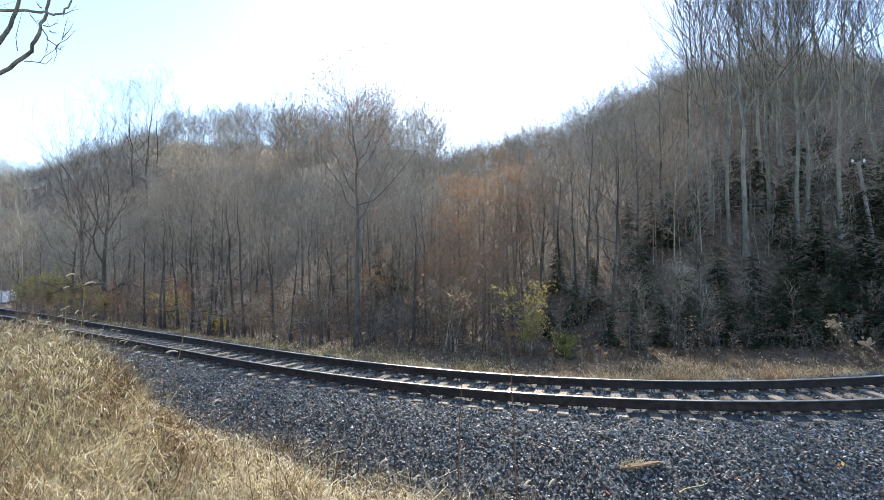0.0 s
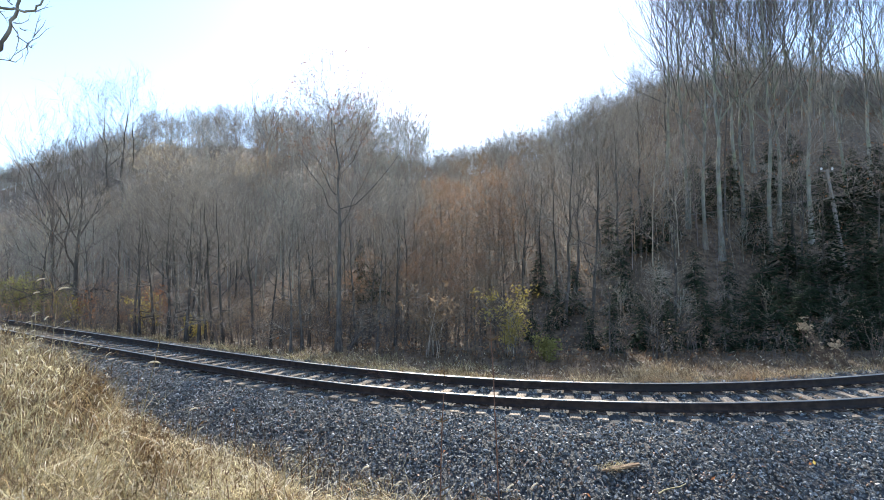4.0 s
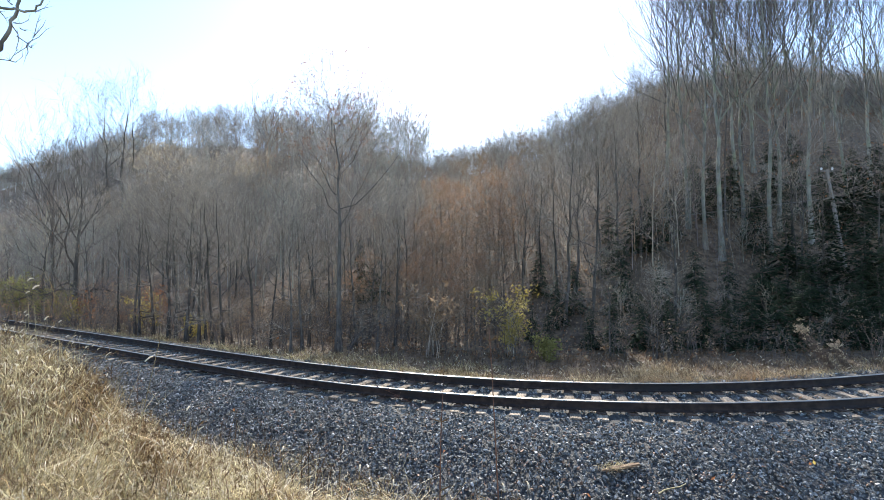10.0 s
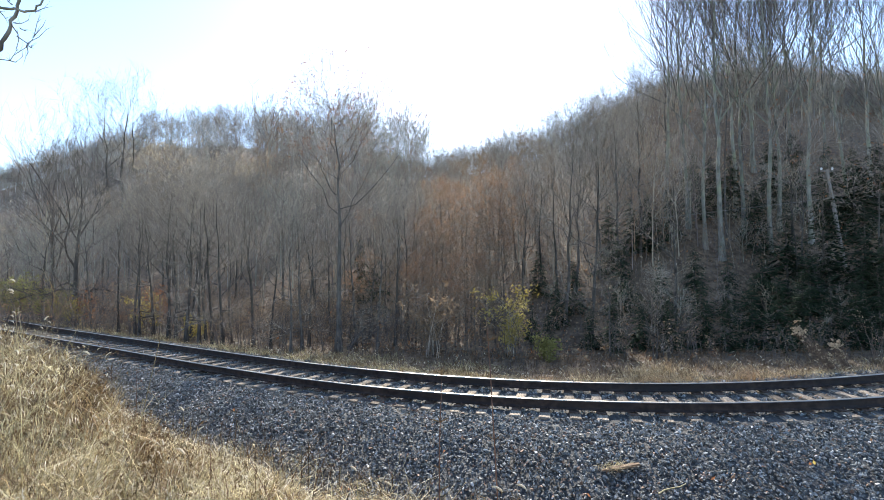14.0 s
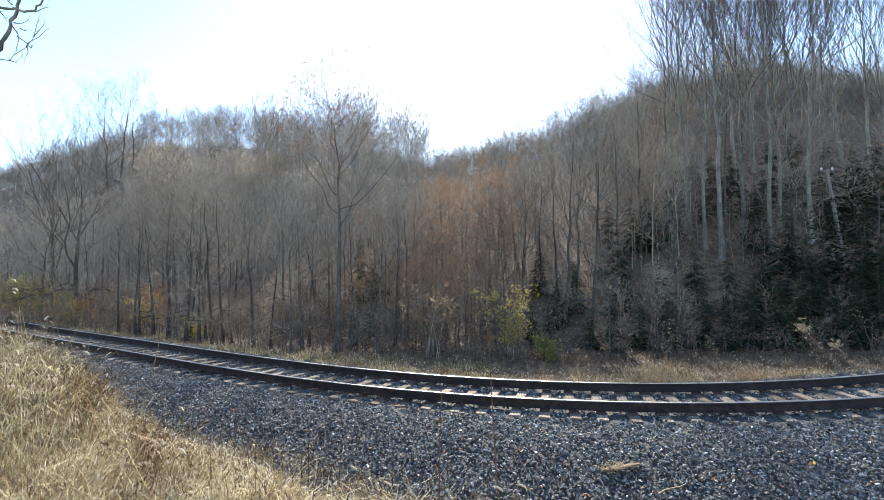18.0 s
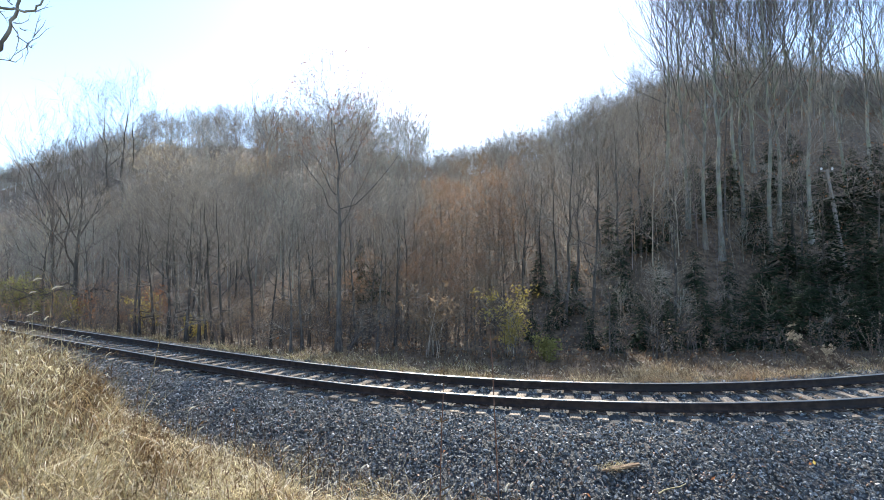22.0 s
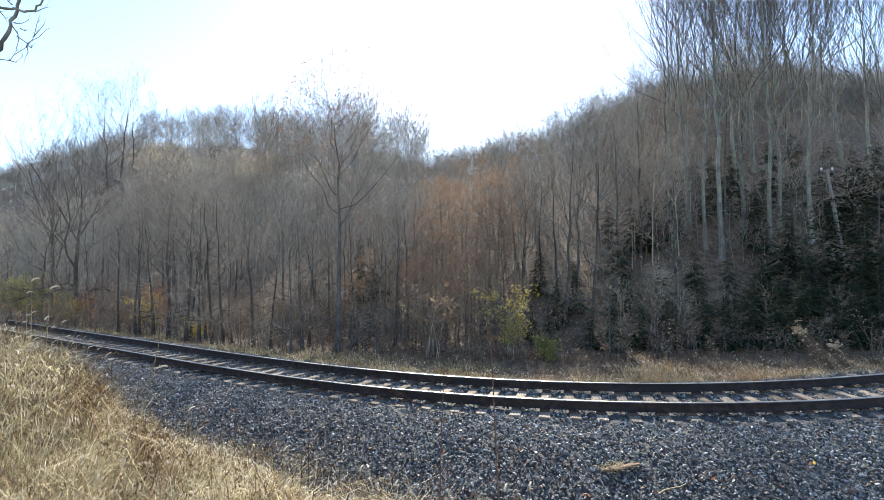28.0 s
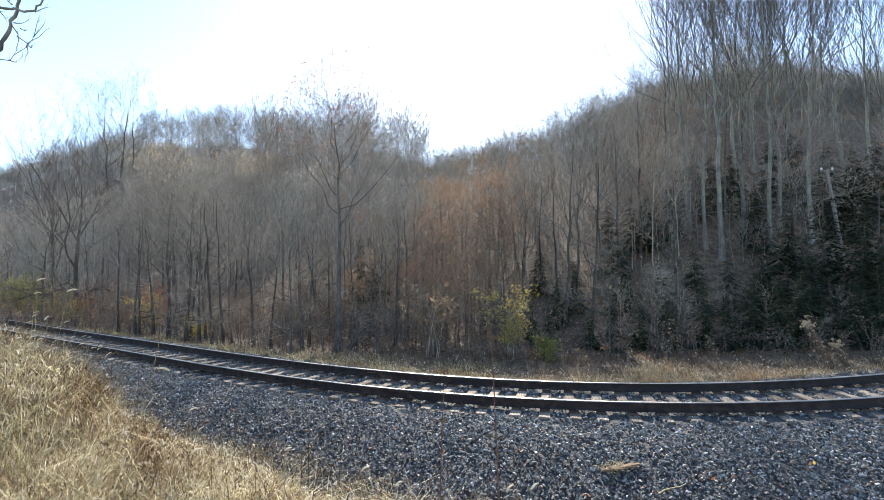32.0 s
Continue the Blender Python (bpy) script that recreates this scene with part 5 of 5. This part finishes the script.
SWAY_TUFTS = [make_tuft(px, dep, yt, 700 + px) for px, dep, yt in [(8, 5.6, 562), (30, 5.2, 556), (52, 5.9, 566), (70, 5.3, 572), (92, 5.7, 582), (112, 5.2, 588), (130, 5.5, 600), (148, 5.0, 612), (166, 5.2, 630), (182, 4.8, 648)]]


def make_plume(px_root, y_root, px_top, y_top, dep, n, seed, lab, sparse=False):
    """A bundle of dead twiggy stems with pale fluff towards the top."""
    rng = np.random.default_rng(seed)
    x0, y0 = at(px_root, dep)
    z0 = gz(x0, y0)
    H = mark(px_top, y_top, dep)[2] - z0
    ob = new("plumed_weed")
    ob.matrix_basis = pose(x0, y0, z0)
    tagged(ob, lab, "weed", "plumed dead weeds")
    fl = Soup()
    for i in range(n):
        so = Soup()
        h = H * rng.uniform(0.45, 0.9) if i > n // 2 else H * rng.uniform(0.88, 1.0)
        a = rng.normal(0, 0.06, 2)
        t = np.linspace(0, 1, 6)
        b = rng.normal(0, 0.3 if sparse else 0.05, 2) * h
        p = np.stack([a[0] + b[0] * t ** 1.5, a[1] + b[1] * t ** 1.5, h * t], 1)
        p[1:] += np.cumsum(rng.normal(0, 0.008, (5, 3)), 0)
        tube(so, p, 0.009 * (1 - 0.6 * t), 4)
        for _q in range(12 if sparse else 26):
            u = rng.uniform(0.6 if sparse else 0.22, 1.0)
            x = u * 5
            j = min(int(x), 4)
            q = p[j] + (p[j + 1] - p[j]) * (x - j)
            L = rng.uniform(0.05, 0.16) * (1.3 - 0.6 * u)
            d = np.array([rng.normal(0, 0.55), rng.normal(0, 0.55), 0.8])
            e = q + d * L
            tube(so, [q, (q + e) / 2 + rng.normal(0, 0.008, 3), e], [0.0045, 0.004, 0.0025], 3)
            if h * u > H * 0.84 or rng.random() < 0.04:
                for _w in range(1 if sparse else 7):
                    c = e + rng.normal(0, 0.002 if sparse else 0.022, 3)
                    dv = rng.normal(0, 1, 3)
                    dv *= (0.028 if sparse else 0.024) / np.linalg.norm(dv)
                    tube(fl, [c - dv, c, c + dv], [0.004, 0.016 if sparse else 0.013, 0.003], 4)
        part("stem", so.mesh("stem", M_STEM_TAN), ob)
    part("fluff", fl.mesh("fluff", M_PLUME), ob, "pale fluffy seed heads")["kind"] = "stuff"
    return ob, H, None, x0, y0, z0, dep


PLUME_A = make_plume(1472, 664, 1412, 552, 13.4, 20, 141, "tall leaning dead weed with pale fluffy top beside the rail")
PLUME_B = make_plume(1496, 664, 1478, 600, 13.4, 12, 142, "smaller dead weed with pale fluff beside the far rail")
PLUME_C = make_plume(1545, 664, 1552, 556, 15.2, 9, 143, "sparse pale-tipped dead weed beside the far rail", True)


def make_dead_weed():
    """A spindly branching dead weed leaning over the near rail."""
    rng = np.random.default_rng(151)
    x0, y0 = at(766, 9.1)
    z0 = gz(x0, y0)
    ob = new("dead_weed")
    ob.matrix_basis = pose(x0, y0, z0)
    tagged(ob, "spindly leaning dead weed on the ballast shoulder", "weed")
    so, tw = Soup(), Soup()
    t = np.linspace(0, 1, 8)
    p = np.stack([-1.2 * t ** 1.2, 0.1 * t, 0.9 * t ** 0.8], 1)
    tube(so, p, 0.006 * (1 - 0.7 * t), 4)
    for i in range(26):
        q = p[int(rng.integers(2, 8))]
        e = q + np.array([rng.uniform(-0.4, 0.12), rng.normal(0, 0.1), rng.uniform(-0.06, 0.28)])
        tube(tw, [q, (q + e) / 2 + rng.normal(0, 0.02, 3), e], [0.003, 0.002, 0.001], 3)
    part("stem", so.mesh("stem", M_REDSTEM), ob)
    part("twigs", tw.mesh("twigs", M_REDSTEM), ob)
    return ob, x0, y0, z0


DEAD_WEED = make_dead_weed()


# ---- pole, wires, shed, overhanging limb ----
def build_pole():
    dep = 25.0
    x0, y0 = at(1503, dep)
    z0 = gz(x0, y0)
    xt, _y = at(1473, dep)
    zt = mark(1473, 300, dep)[2]
    pole = new("utility_pole")
    pole.matrix_basis = pose(x0, y0, z0 - 0.3)
    tagged(pole, "leaning weathered wooden utility pole among trees", "utility pole")
    so = Soup()
    t = np.linspace(0, 1, 8)
    tube(so, np.stack([(xt - x0) * t, 0 * t, (zt - z0 + 0.3) * t], 1), 0.105 - 0.03 * t, 9, tip=False)
    part("shaft", so.mesh("shaft", M_POLE, True), pole)
    so = Soup()
    top = np.array([xt - x0, 0, zt - z0 + 0.3])
    box(so, top[0], 0, top[2] - 0.08, 0.66, 0.08, 0.09, chamfer=0.01)
    part("crossarm", so.mesh("crossarm", M_POLE), pole)
    for dx in (-0.3, 0.3):
        so = Soup()
        tube(so, [top + np.array([dx, 0, -0.03]), top + np.array([dx, 0, 0.05]), top + np.array([dx, 0, 0.09]), top + np.array([dx, 0, 0.15])], [0.04, 0.055, 0.04, 0.025], 8)
        part("insulator", so.mesh("insulator", M_CERAMIC, True), pole, "white glazed insulator")
    for ax, ay, bx, by, bd in [(1480, 350, 690, 432, 31), (1492, 457, 690, 546, 29), (1493, 465, 690, 554, 29)]:
        a, b = mark(ax, ay, dep - 0.12), mark(bx, by, bd)
        t = np.linspace(0, 1, 20)
        p = a + (b - a) * t[:, None] - np.array([0, 0, 1.0]) * (4 * 0.15 * t * (1 - t))[:, None]
        so = Soup()
        tube(so, p, np.full(20, 0.012), 4, tip=False)
        ob = new("overhead_wire", so.mesh("overhead_wire", M_WIRE))
        tagged(ob, "thin sagging overhead wire strung from the pole", "wire", "overhead wires")


build_pole()


def build_shed():
    x0, y0 = at(-98, 44)
    z0 = gz(x0, y0)
    shed = new("shed")
    shed.matrix_basis = pose(x0, y0, z0 - 0.85, 0, 0, 15)
    tagged(shed, "low dark shed with a pale metal roof beside the track", "shed")
    so = Soup()
    box(so, 0, 0, 0.45, 7, 5, 1.1)
    part("wall", so.mesh("wall", M_DARKWALL), shed)
    so = Soup()
    v = [(-3.9, -2.9, 0.9), (3.9, -2.9, 0.9), (3.9, 2.9, 1.75), (-3.9, 2.9, 1.75)]
    v += [(a, b, c + 0.06) for a, b, c in v]
    so.add(v, [(0, 3, 2, 1), (4, 5, 6, 7), (0, 1, 5, 4), (1, 2, 6, 5), (2, 3, 7, 6), (3, 0, 4, 7)])
    roof = part("roof", so.mesh("roof", M_ASPHALT), shed, "pale grey metal roof")
    for i in range(9):
        so = Soup()
        xr = -3.6 + 0.9 * i
        tube(so, [(xr, -2.88, 0.98), (xr, 2.88, 1.83)], [0.025, 0.025], 4, tip=False)
        part("seam", so.mesh("seam", M_ASPHALT), roof)


build_shed()


def build_overhang():
    """The near tree whose bare limbs hang into the view from above."""
    rng = np.random.default_rng(161)
    dep = 6.0
    x0, y0 = -10.6, 7.6
    z0 = gz(x0, y0)
    tree = new("overhanging_tree")
    tree.matrix_basis = pose(x0, y0, z0 - 0.1)
    tagged(tree, "bare tree with arching limbs overhanging the bank", "tree")

    def w(px, y, d=dep):
        return mark(px, y, d) - np.array([x0, y0, z0 - 0.1])

    so = Soup()
    t = np.linspace(0, 1, 9)
    trunk = np.stack([0.25 * np.sin(t * 2), -0.3 * t, 8.5 * t], 1)
    tube(so, trunk, 0.19 * (1 - 0.75 * t), 8)
    part("trunk", so.mesh("trunk", M_BARK, True), tree)

    def limb(pts, r0, r1):
        so = Soup()
        pts = np.array(pts)
        n = len(pts)
        u = np.linspace(0, n - 1, (n - 1) * 3 + 1)
        fine = np.stack([np.interp(u, np.arange(n), pts[:, c]) for c in range(3)], 1)
        fine[1:-1] += rng.normal(0, 0.008, (len(fine) - 2, 3))
        tube(so, fine, np.linspace(r0, r1, len(fine)), 6)
        # paler bark than the trunk's: bright light on the limbs put into colour
        return part("limb", so.mesh("limb", M_BARK_PALE, True), tree)

    limb([trunk[3], w(-110, 155), w(-40, 115), w(0, 86), w(14, 55), w(25, 28), w(34, 0), w(46, -40), w(60, -90)], 0.03, 0.016)
    limb([trunk[4], w(-130, 90), w(-60, 70), w(-38, 40), w(-24, 0), w(-10, -50)], 0.036, 0.02)
    limb([trunk[5], w(-120, 5), w(-40, 10), w(0, 14), w(28, 15), w(45, 21), w(60, 18), w(72, 8), w(80, -6), w(90, -30)], 0.022, 0.009)
    tw = Soup()

    def twig(pts, r=0.007):
        pts = np.array([w(*q) for q in pts])
        tube(tw, pts, np.linspace(r, r * 0.3, len(pts)), 4)

    lower = [[(-12, 104), (2, 105), (18, 107), (24, 98), (36, 90), (46, 84), (56, 72), (66, 56), (74, 38)], [(46, 84), (52, 74), (68, 66), (82, 52), (98, 45)], [(17, 107), (28, 110), (40, 100), (42, 95)], [(48, 82), (50, 92), (46, 100), (40, 118)]]
    middle = [[(20, 43), (32, 60), (33, 72), (28, 88), (36, 95)], [(24, 40), (36, 42), (50, 36), (56, 38)], [(60, 66), (66, 40), (73, 20)], [(62, 62), (76, 46), (84, 30)], [(36, 50), (44, 54), (52, 50)], [(30, 64), (48, 76), (54, 84), (62, 86)]]
    upper = [[(0, 20), (10, 32), (16, 45)], [(-25, 85), (-28, 60), (-20, 30), (-14, 5)], [(22, 8), (14, 2), (10, -10)], [(64, 20), (78, 14), (98, 10)]]
    for q in lower + middle + upper:
        twig(q)
        # short side shoots
        for _i in range(4):
            a, b = q[int(rng.integers(0, len(q) - 1))], q[-1]
            ex, ey = a[0] + rng.uniform(-8, 16), a[1] + rng.uniform(-18, 6)
            twig([a, ((a[0] + ex) / 2 + rng.normal(0, 1.5), (a[1] + ey) / 2 + rng.normal(0, 1.5)), (ex, ey)], 0.003)
    part("twigs", tw.mesh("twigs", M_BARK), tree)
    # the crown above and outside the view
    so = Soup()
    P, R = shoots(rng, trunk[None], 0.19 * (1 - 0.75 * t)[None], 12, 0.55, 1.0, 0.15, 0.28, 5, 0.6, 0.2, 0.04, 0.4, 0.006)
    P = P[P[:, -1, 0] < 1.5]
    R = R[:len(P)]
    P1, R1 = shoots(rng, P, R, 5, 0.25, 1.0, 0.4, 0.7, 4, 0.55, 0.2, 0.05, 0.6, 0.006)
    for q, r in ((P, R), (P1, R1), shoots(rng, P1, R1, 5, 0.25, 1.0, 0.4, 0.7, 3, 0.6, 0.2, 0.05, 0.6, 0.004)):
        tubes(so, q, r, 4)
    part("crown", so.mesh("crown", M_BARK), tree)


build_overhang()


# ---- small things on the ballast ----
def build_litter():
    rng = np.random.default_rng(171)

    def spot(px, y_mark, z):
        w = mark(px, y_mark, 1.0)
        for _q in range(8):
            k = (z - EYE[2]) / (w[2] - EYE[2])
            z = gz(float(w[0] * k), float(w[1] * k)) + 0.07
        return float(w[0] * k), float(w[1] * k)

    # split plank with dry grass caught on it
    a, b = spot(1068, 836, -0.5), spot(1134, 822, -0.5)
    ob = new("wood_scrap")
    za = (gz(*a) + gz(*b)) / 2 + 0.085
    ob.matrix_basis = pose((a[0] + b[0]) / 2, (a[1] + b[1]) / 2, za, 2, -4, math.degrees(math.atan2(b[1] - a[1], b[0] - a[0])))
    L = math.hypot(b[0] - a[0], b[1] - a[1])
    so = Soup()
    v = []
    for x, w, h in [(-L / 2, 0.015, 0.01), (-L / 4, 0.034, 0.02), (0.05, 0.037, 0.022), (L / 3, 0.03, 0.021), (L / 2, 0.02, 0.016)]:
        v += [(x, -w, -h), (x, w, -h), (x, w * 0.8, h), (x, -w * 0.9, h * 0.7)]
    f = [(i * 4 + j, i * 4 + (j + 1) % 4, i * 4 + 4 + (j + 1) % 4, i * 4 + 4 + j) for i in range(4) for j in range(4)]
    so.v.append(np.array(v))
    so.f = f + [(3, 2, 1, 0), (16, 17, 18, 19)]
    so.mi = [0] * len(so.f)
    part("board", so.mesh("board", M_STICK), ob)
    x = rng.uniform(-L / 2, 0.05, 120)
    V, F = blades(rng, x, rng.normal(0.03, 0.05, 120), np.full(120, -0.02), rng.uniform(0.05, 0.14, 120), np.full(120, 0.003), rng.uniform(0.5, 2, 120), rng.uniform(0, 0.5, 120))
    part("straw", mesh("straw", V, F, M_STRAW), ob, "wisps of dry straw")
    tagged(ob, "weathered brown split board lying on ballast", "board")
    # pale fallen twig
    a, b = spot(1168, 876, -0.55), spot(1225, 845, -0.5)
    ob = new("fallen_twig")
    z = gz(*a) + 0.075
    so = Soup()
    t = np.linspace(0, 1, 6)
    tube(so, np.stack([(b[0] - a[0]) * t, (b[1] - a[1]) * t + 0.03 * np.sin(t * 7), 0.04 * t], 1), 0.011 - 0.005 * t, 6)
    ob.data = None
    ob.matrix_basis = pose(a[0], a[1], z)
    part("bark", so.mesh("bark", M_STRAW), ob)
    tagged(ob, "pale dry twig lying on ballast", "twig")
    # fallen leaves
    lv, lf = leaf_cloud(np.random.default_rng(5), np.zeros((1, 3)), 1, 0.07, 0.0)
    for px, ym, mat in [(1237, 813, M_REDLEAF), (1437, 822, M_REDLEAF), (1444, 820, M_YELLOWLEAF), (787, 800, M_REDLEAF), (1045, 880, M_REDLEAF), (618, 868, M_REDLEAF), (606, 868, M_REDLEAF), (415, 727, M_REDLEAF), (1372, 780, M_REDLEAF), (1300, 846, M_BROWNLEAF),
                        (1265, 849, M_REDLEAF), (920, 768, M_BROWNLEAF), (640, 774, M_BROWNLEAF), (612, 780, M_BROWNLEAF), (1130, 760, M_BROWNLEAF), (1420, 705, M_BROWNLEAF), (1545, 780, M_BROWNLEAF), (860, 860, M_BROWNLEAF), (700, 760, M_BROWNLEAF)]:
        x, y = spot(px, ym, -0.45)
        me = mesh("blade", lv * rng.uniform(0.8, 1.2), lf, mat)
        ob = new("fallen_leaf", me)
        ob.matrix_basis = pose(x, y, gz(x, y) + 0.08, rng.uniform(-20, 20), rng.uniform(-20, 20), rng.uniform(0, 360))
        tagged(ob, "curled orange-brown fallen leaf on ballast", "leaf", "fallen leaves")
    # leaning dead log at the wood's edge
    a, b = at(616, 19.0), at(652, 20.0)
    ob = new("leaning_log")
    za, zb = gz(*a), mark(652, 573, 20.0)[2]
    so = Soup()
    t = np.linspace(0, 1, 6)
    tube(so, np.stack([(b[0] - a[0]) * t, (b[1] - a[1]) * t, (zb - za) * t], 1), 0.1 - 0.04 * t, 7)
    ob.matrix_basis = pose(a[0], a[1], za)
    part("stem", so.mesh("stem", M_BARK, True), ob)
    tagged(ob, "dark dead log leaning among the undergrowth", "log")


def build_leaf_litter():
    rng = np.random.default_rng(191)
    n = 16000
    b, dep = rng.uniform(-1.05, 1.05, n), 14 + 34 * rng.random(n) ** 1.3
    x, y = b * dep, dep
    keep = from_track(x, y) > 6.0
    x, y = x[keep], y[keep]
    z = height(x, y) + 0.03
    v, f = leaf_cloud(rng, np.stack([x, y, z], 1), 1, 0.1, 0.03)
    ob = new("leaf_litter", mesh("leaf_litter", v, f, [M_BROWNLEAF, M_TANLEAF, M_REDLEAF], rng.choice(3, len(f) // 2, p=[0.72, 0.24, 0.04]).repeat(2).tolist()))
    tagged(ob, "fallen brown and tan leaves strewn over the woodland floor", "leaf litter", kind="stuff")


build_leaf_litter()
build_litter()
build_ballast()


def motions():
    for fox, rows in ((FOX_A, WIND), (FOX_B, SECOND), (FOX_C, THIRD)):
        ob, H, hd, x0, y0, z0, dep = fox
        walk(ob, lean_rows(ob, H, x0, y0, z0, dep, rows))
        # the nodding head swings round as the wind turns
        spin = []
        for t, _px in rows:
            spin.append((t, pose(0, 0, H, 0, 0, 20 + 70 * (1 - min(1.0, max(-1.0, wind_at(t) * 1.3))))))
        walk(hd, spin)
    rng = np.random.default_rng(181)
    steps = [w[0] for w in WIND]
    for fox in [FOX_D] + TUFT + LOW_FOXTAILS:
        ob, H, hd, x0, y0, z0, dep = fox
        px = 784 + 811.8 * x0 / dep
        amp = (18 if fox in TUFT or fox is FOX_D else 5) * rng.uniform(0.6, 1.3)
        rest = rng.uniform(0, 12)
        ph = rng.uniform(0, 6.28)
        walk(ob, lean_rows(ob, H, x0, y0, z0, dep, [(t, px + rest + amp * (wind_at(t) - 0.2) + 0.15 * amp * math.sin(2.3 * t + ph)) for t in steps]))
        walk(hd, [(t, pose(0, 0, H, 0, 0, 30 + 65 * (1 - min(1.0, max(-1.0, wind_at(t) * 1.3))))) for t in steps])
    for stalk, top, amp in ((STALK_A, 787, 3.0), (STALK_B, 868, 4.0), (STALK_C, 247, 2.5), (STALK_D, 374, 1.0), (STALK_E, 438, 1.5), (STALK_F, 399, 1.0)):
        ob, H, hd, x0, y0, z0, dep = stalk
        walk(ob, lean_rows(ob, H, x0, y0, z0, dep, [(t, top + amp * (wind_at(t) - 0.6)) for t in steps]))
    for tuft in SWAY_TUFTS:
        ob, H, hd, x0, y0, z0, dep = tuft
        px = 784 + 811.8 * x0 / dep
        ph, amp = rng.uniform(0, 6.28), rng.uniform(8, 14)
        walk(ob, lean_rows(ob, H, x0, y0, z0, dep, [(t, px + amp * (wind_at(t) - 0.1) + 1.5 * math.sin(2.1 * t + ph)) for t in steps]))
    big = [(0, 1418), (1, 1419), (3, 1418), (6, 1419), (8, 1418), (10, 1412), (11, 1413), (12, 1409), (12.5, 1404), (13, 1407), (14, 1407), (17, 1420), (18, 1415), (19, 1408), (20, 1402), (21, 1398), (22, 1397), (23, 1396), (24, 1393), (25, 1392), (28, 1408), (29, 1414),
           (30, 1420), (31, 1426), (32, 1425)]
    small = [(0, 1478), (8, 1478), (12, 1476), (14, 1478), (17, 1481), (18, 1478), (19, 1472), (20, 1470), (22, 1464), (24, 1461), (25, 1465), (28, 1476), (30, 1481), (32, 1479)]
    for plume, rows in ((PLUME_A, big), (PLUME_B, small), (PLUME_C, [(t, p + 74) for t, p in small])):
        ob, H, hd, x0, y0, z0, dep = plume
        walk(ob, lean_rows(ob, H, x0, y0, z0, dep, rows))
    ob, x0, y0, z0 = DEAD_WEED
    walk(ob, [(t, pose(x0, y0, z0, 0, 14 * (wind_at(t) - 0.5), 0)) for t in steps])


motions()
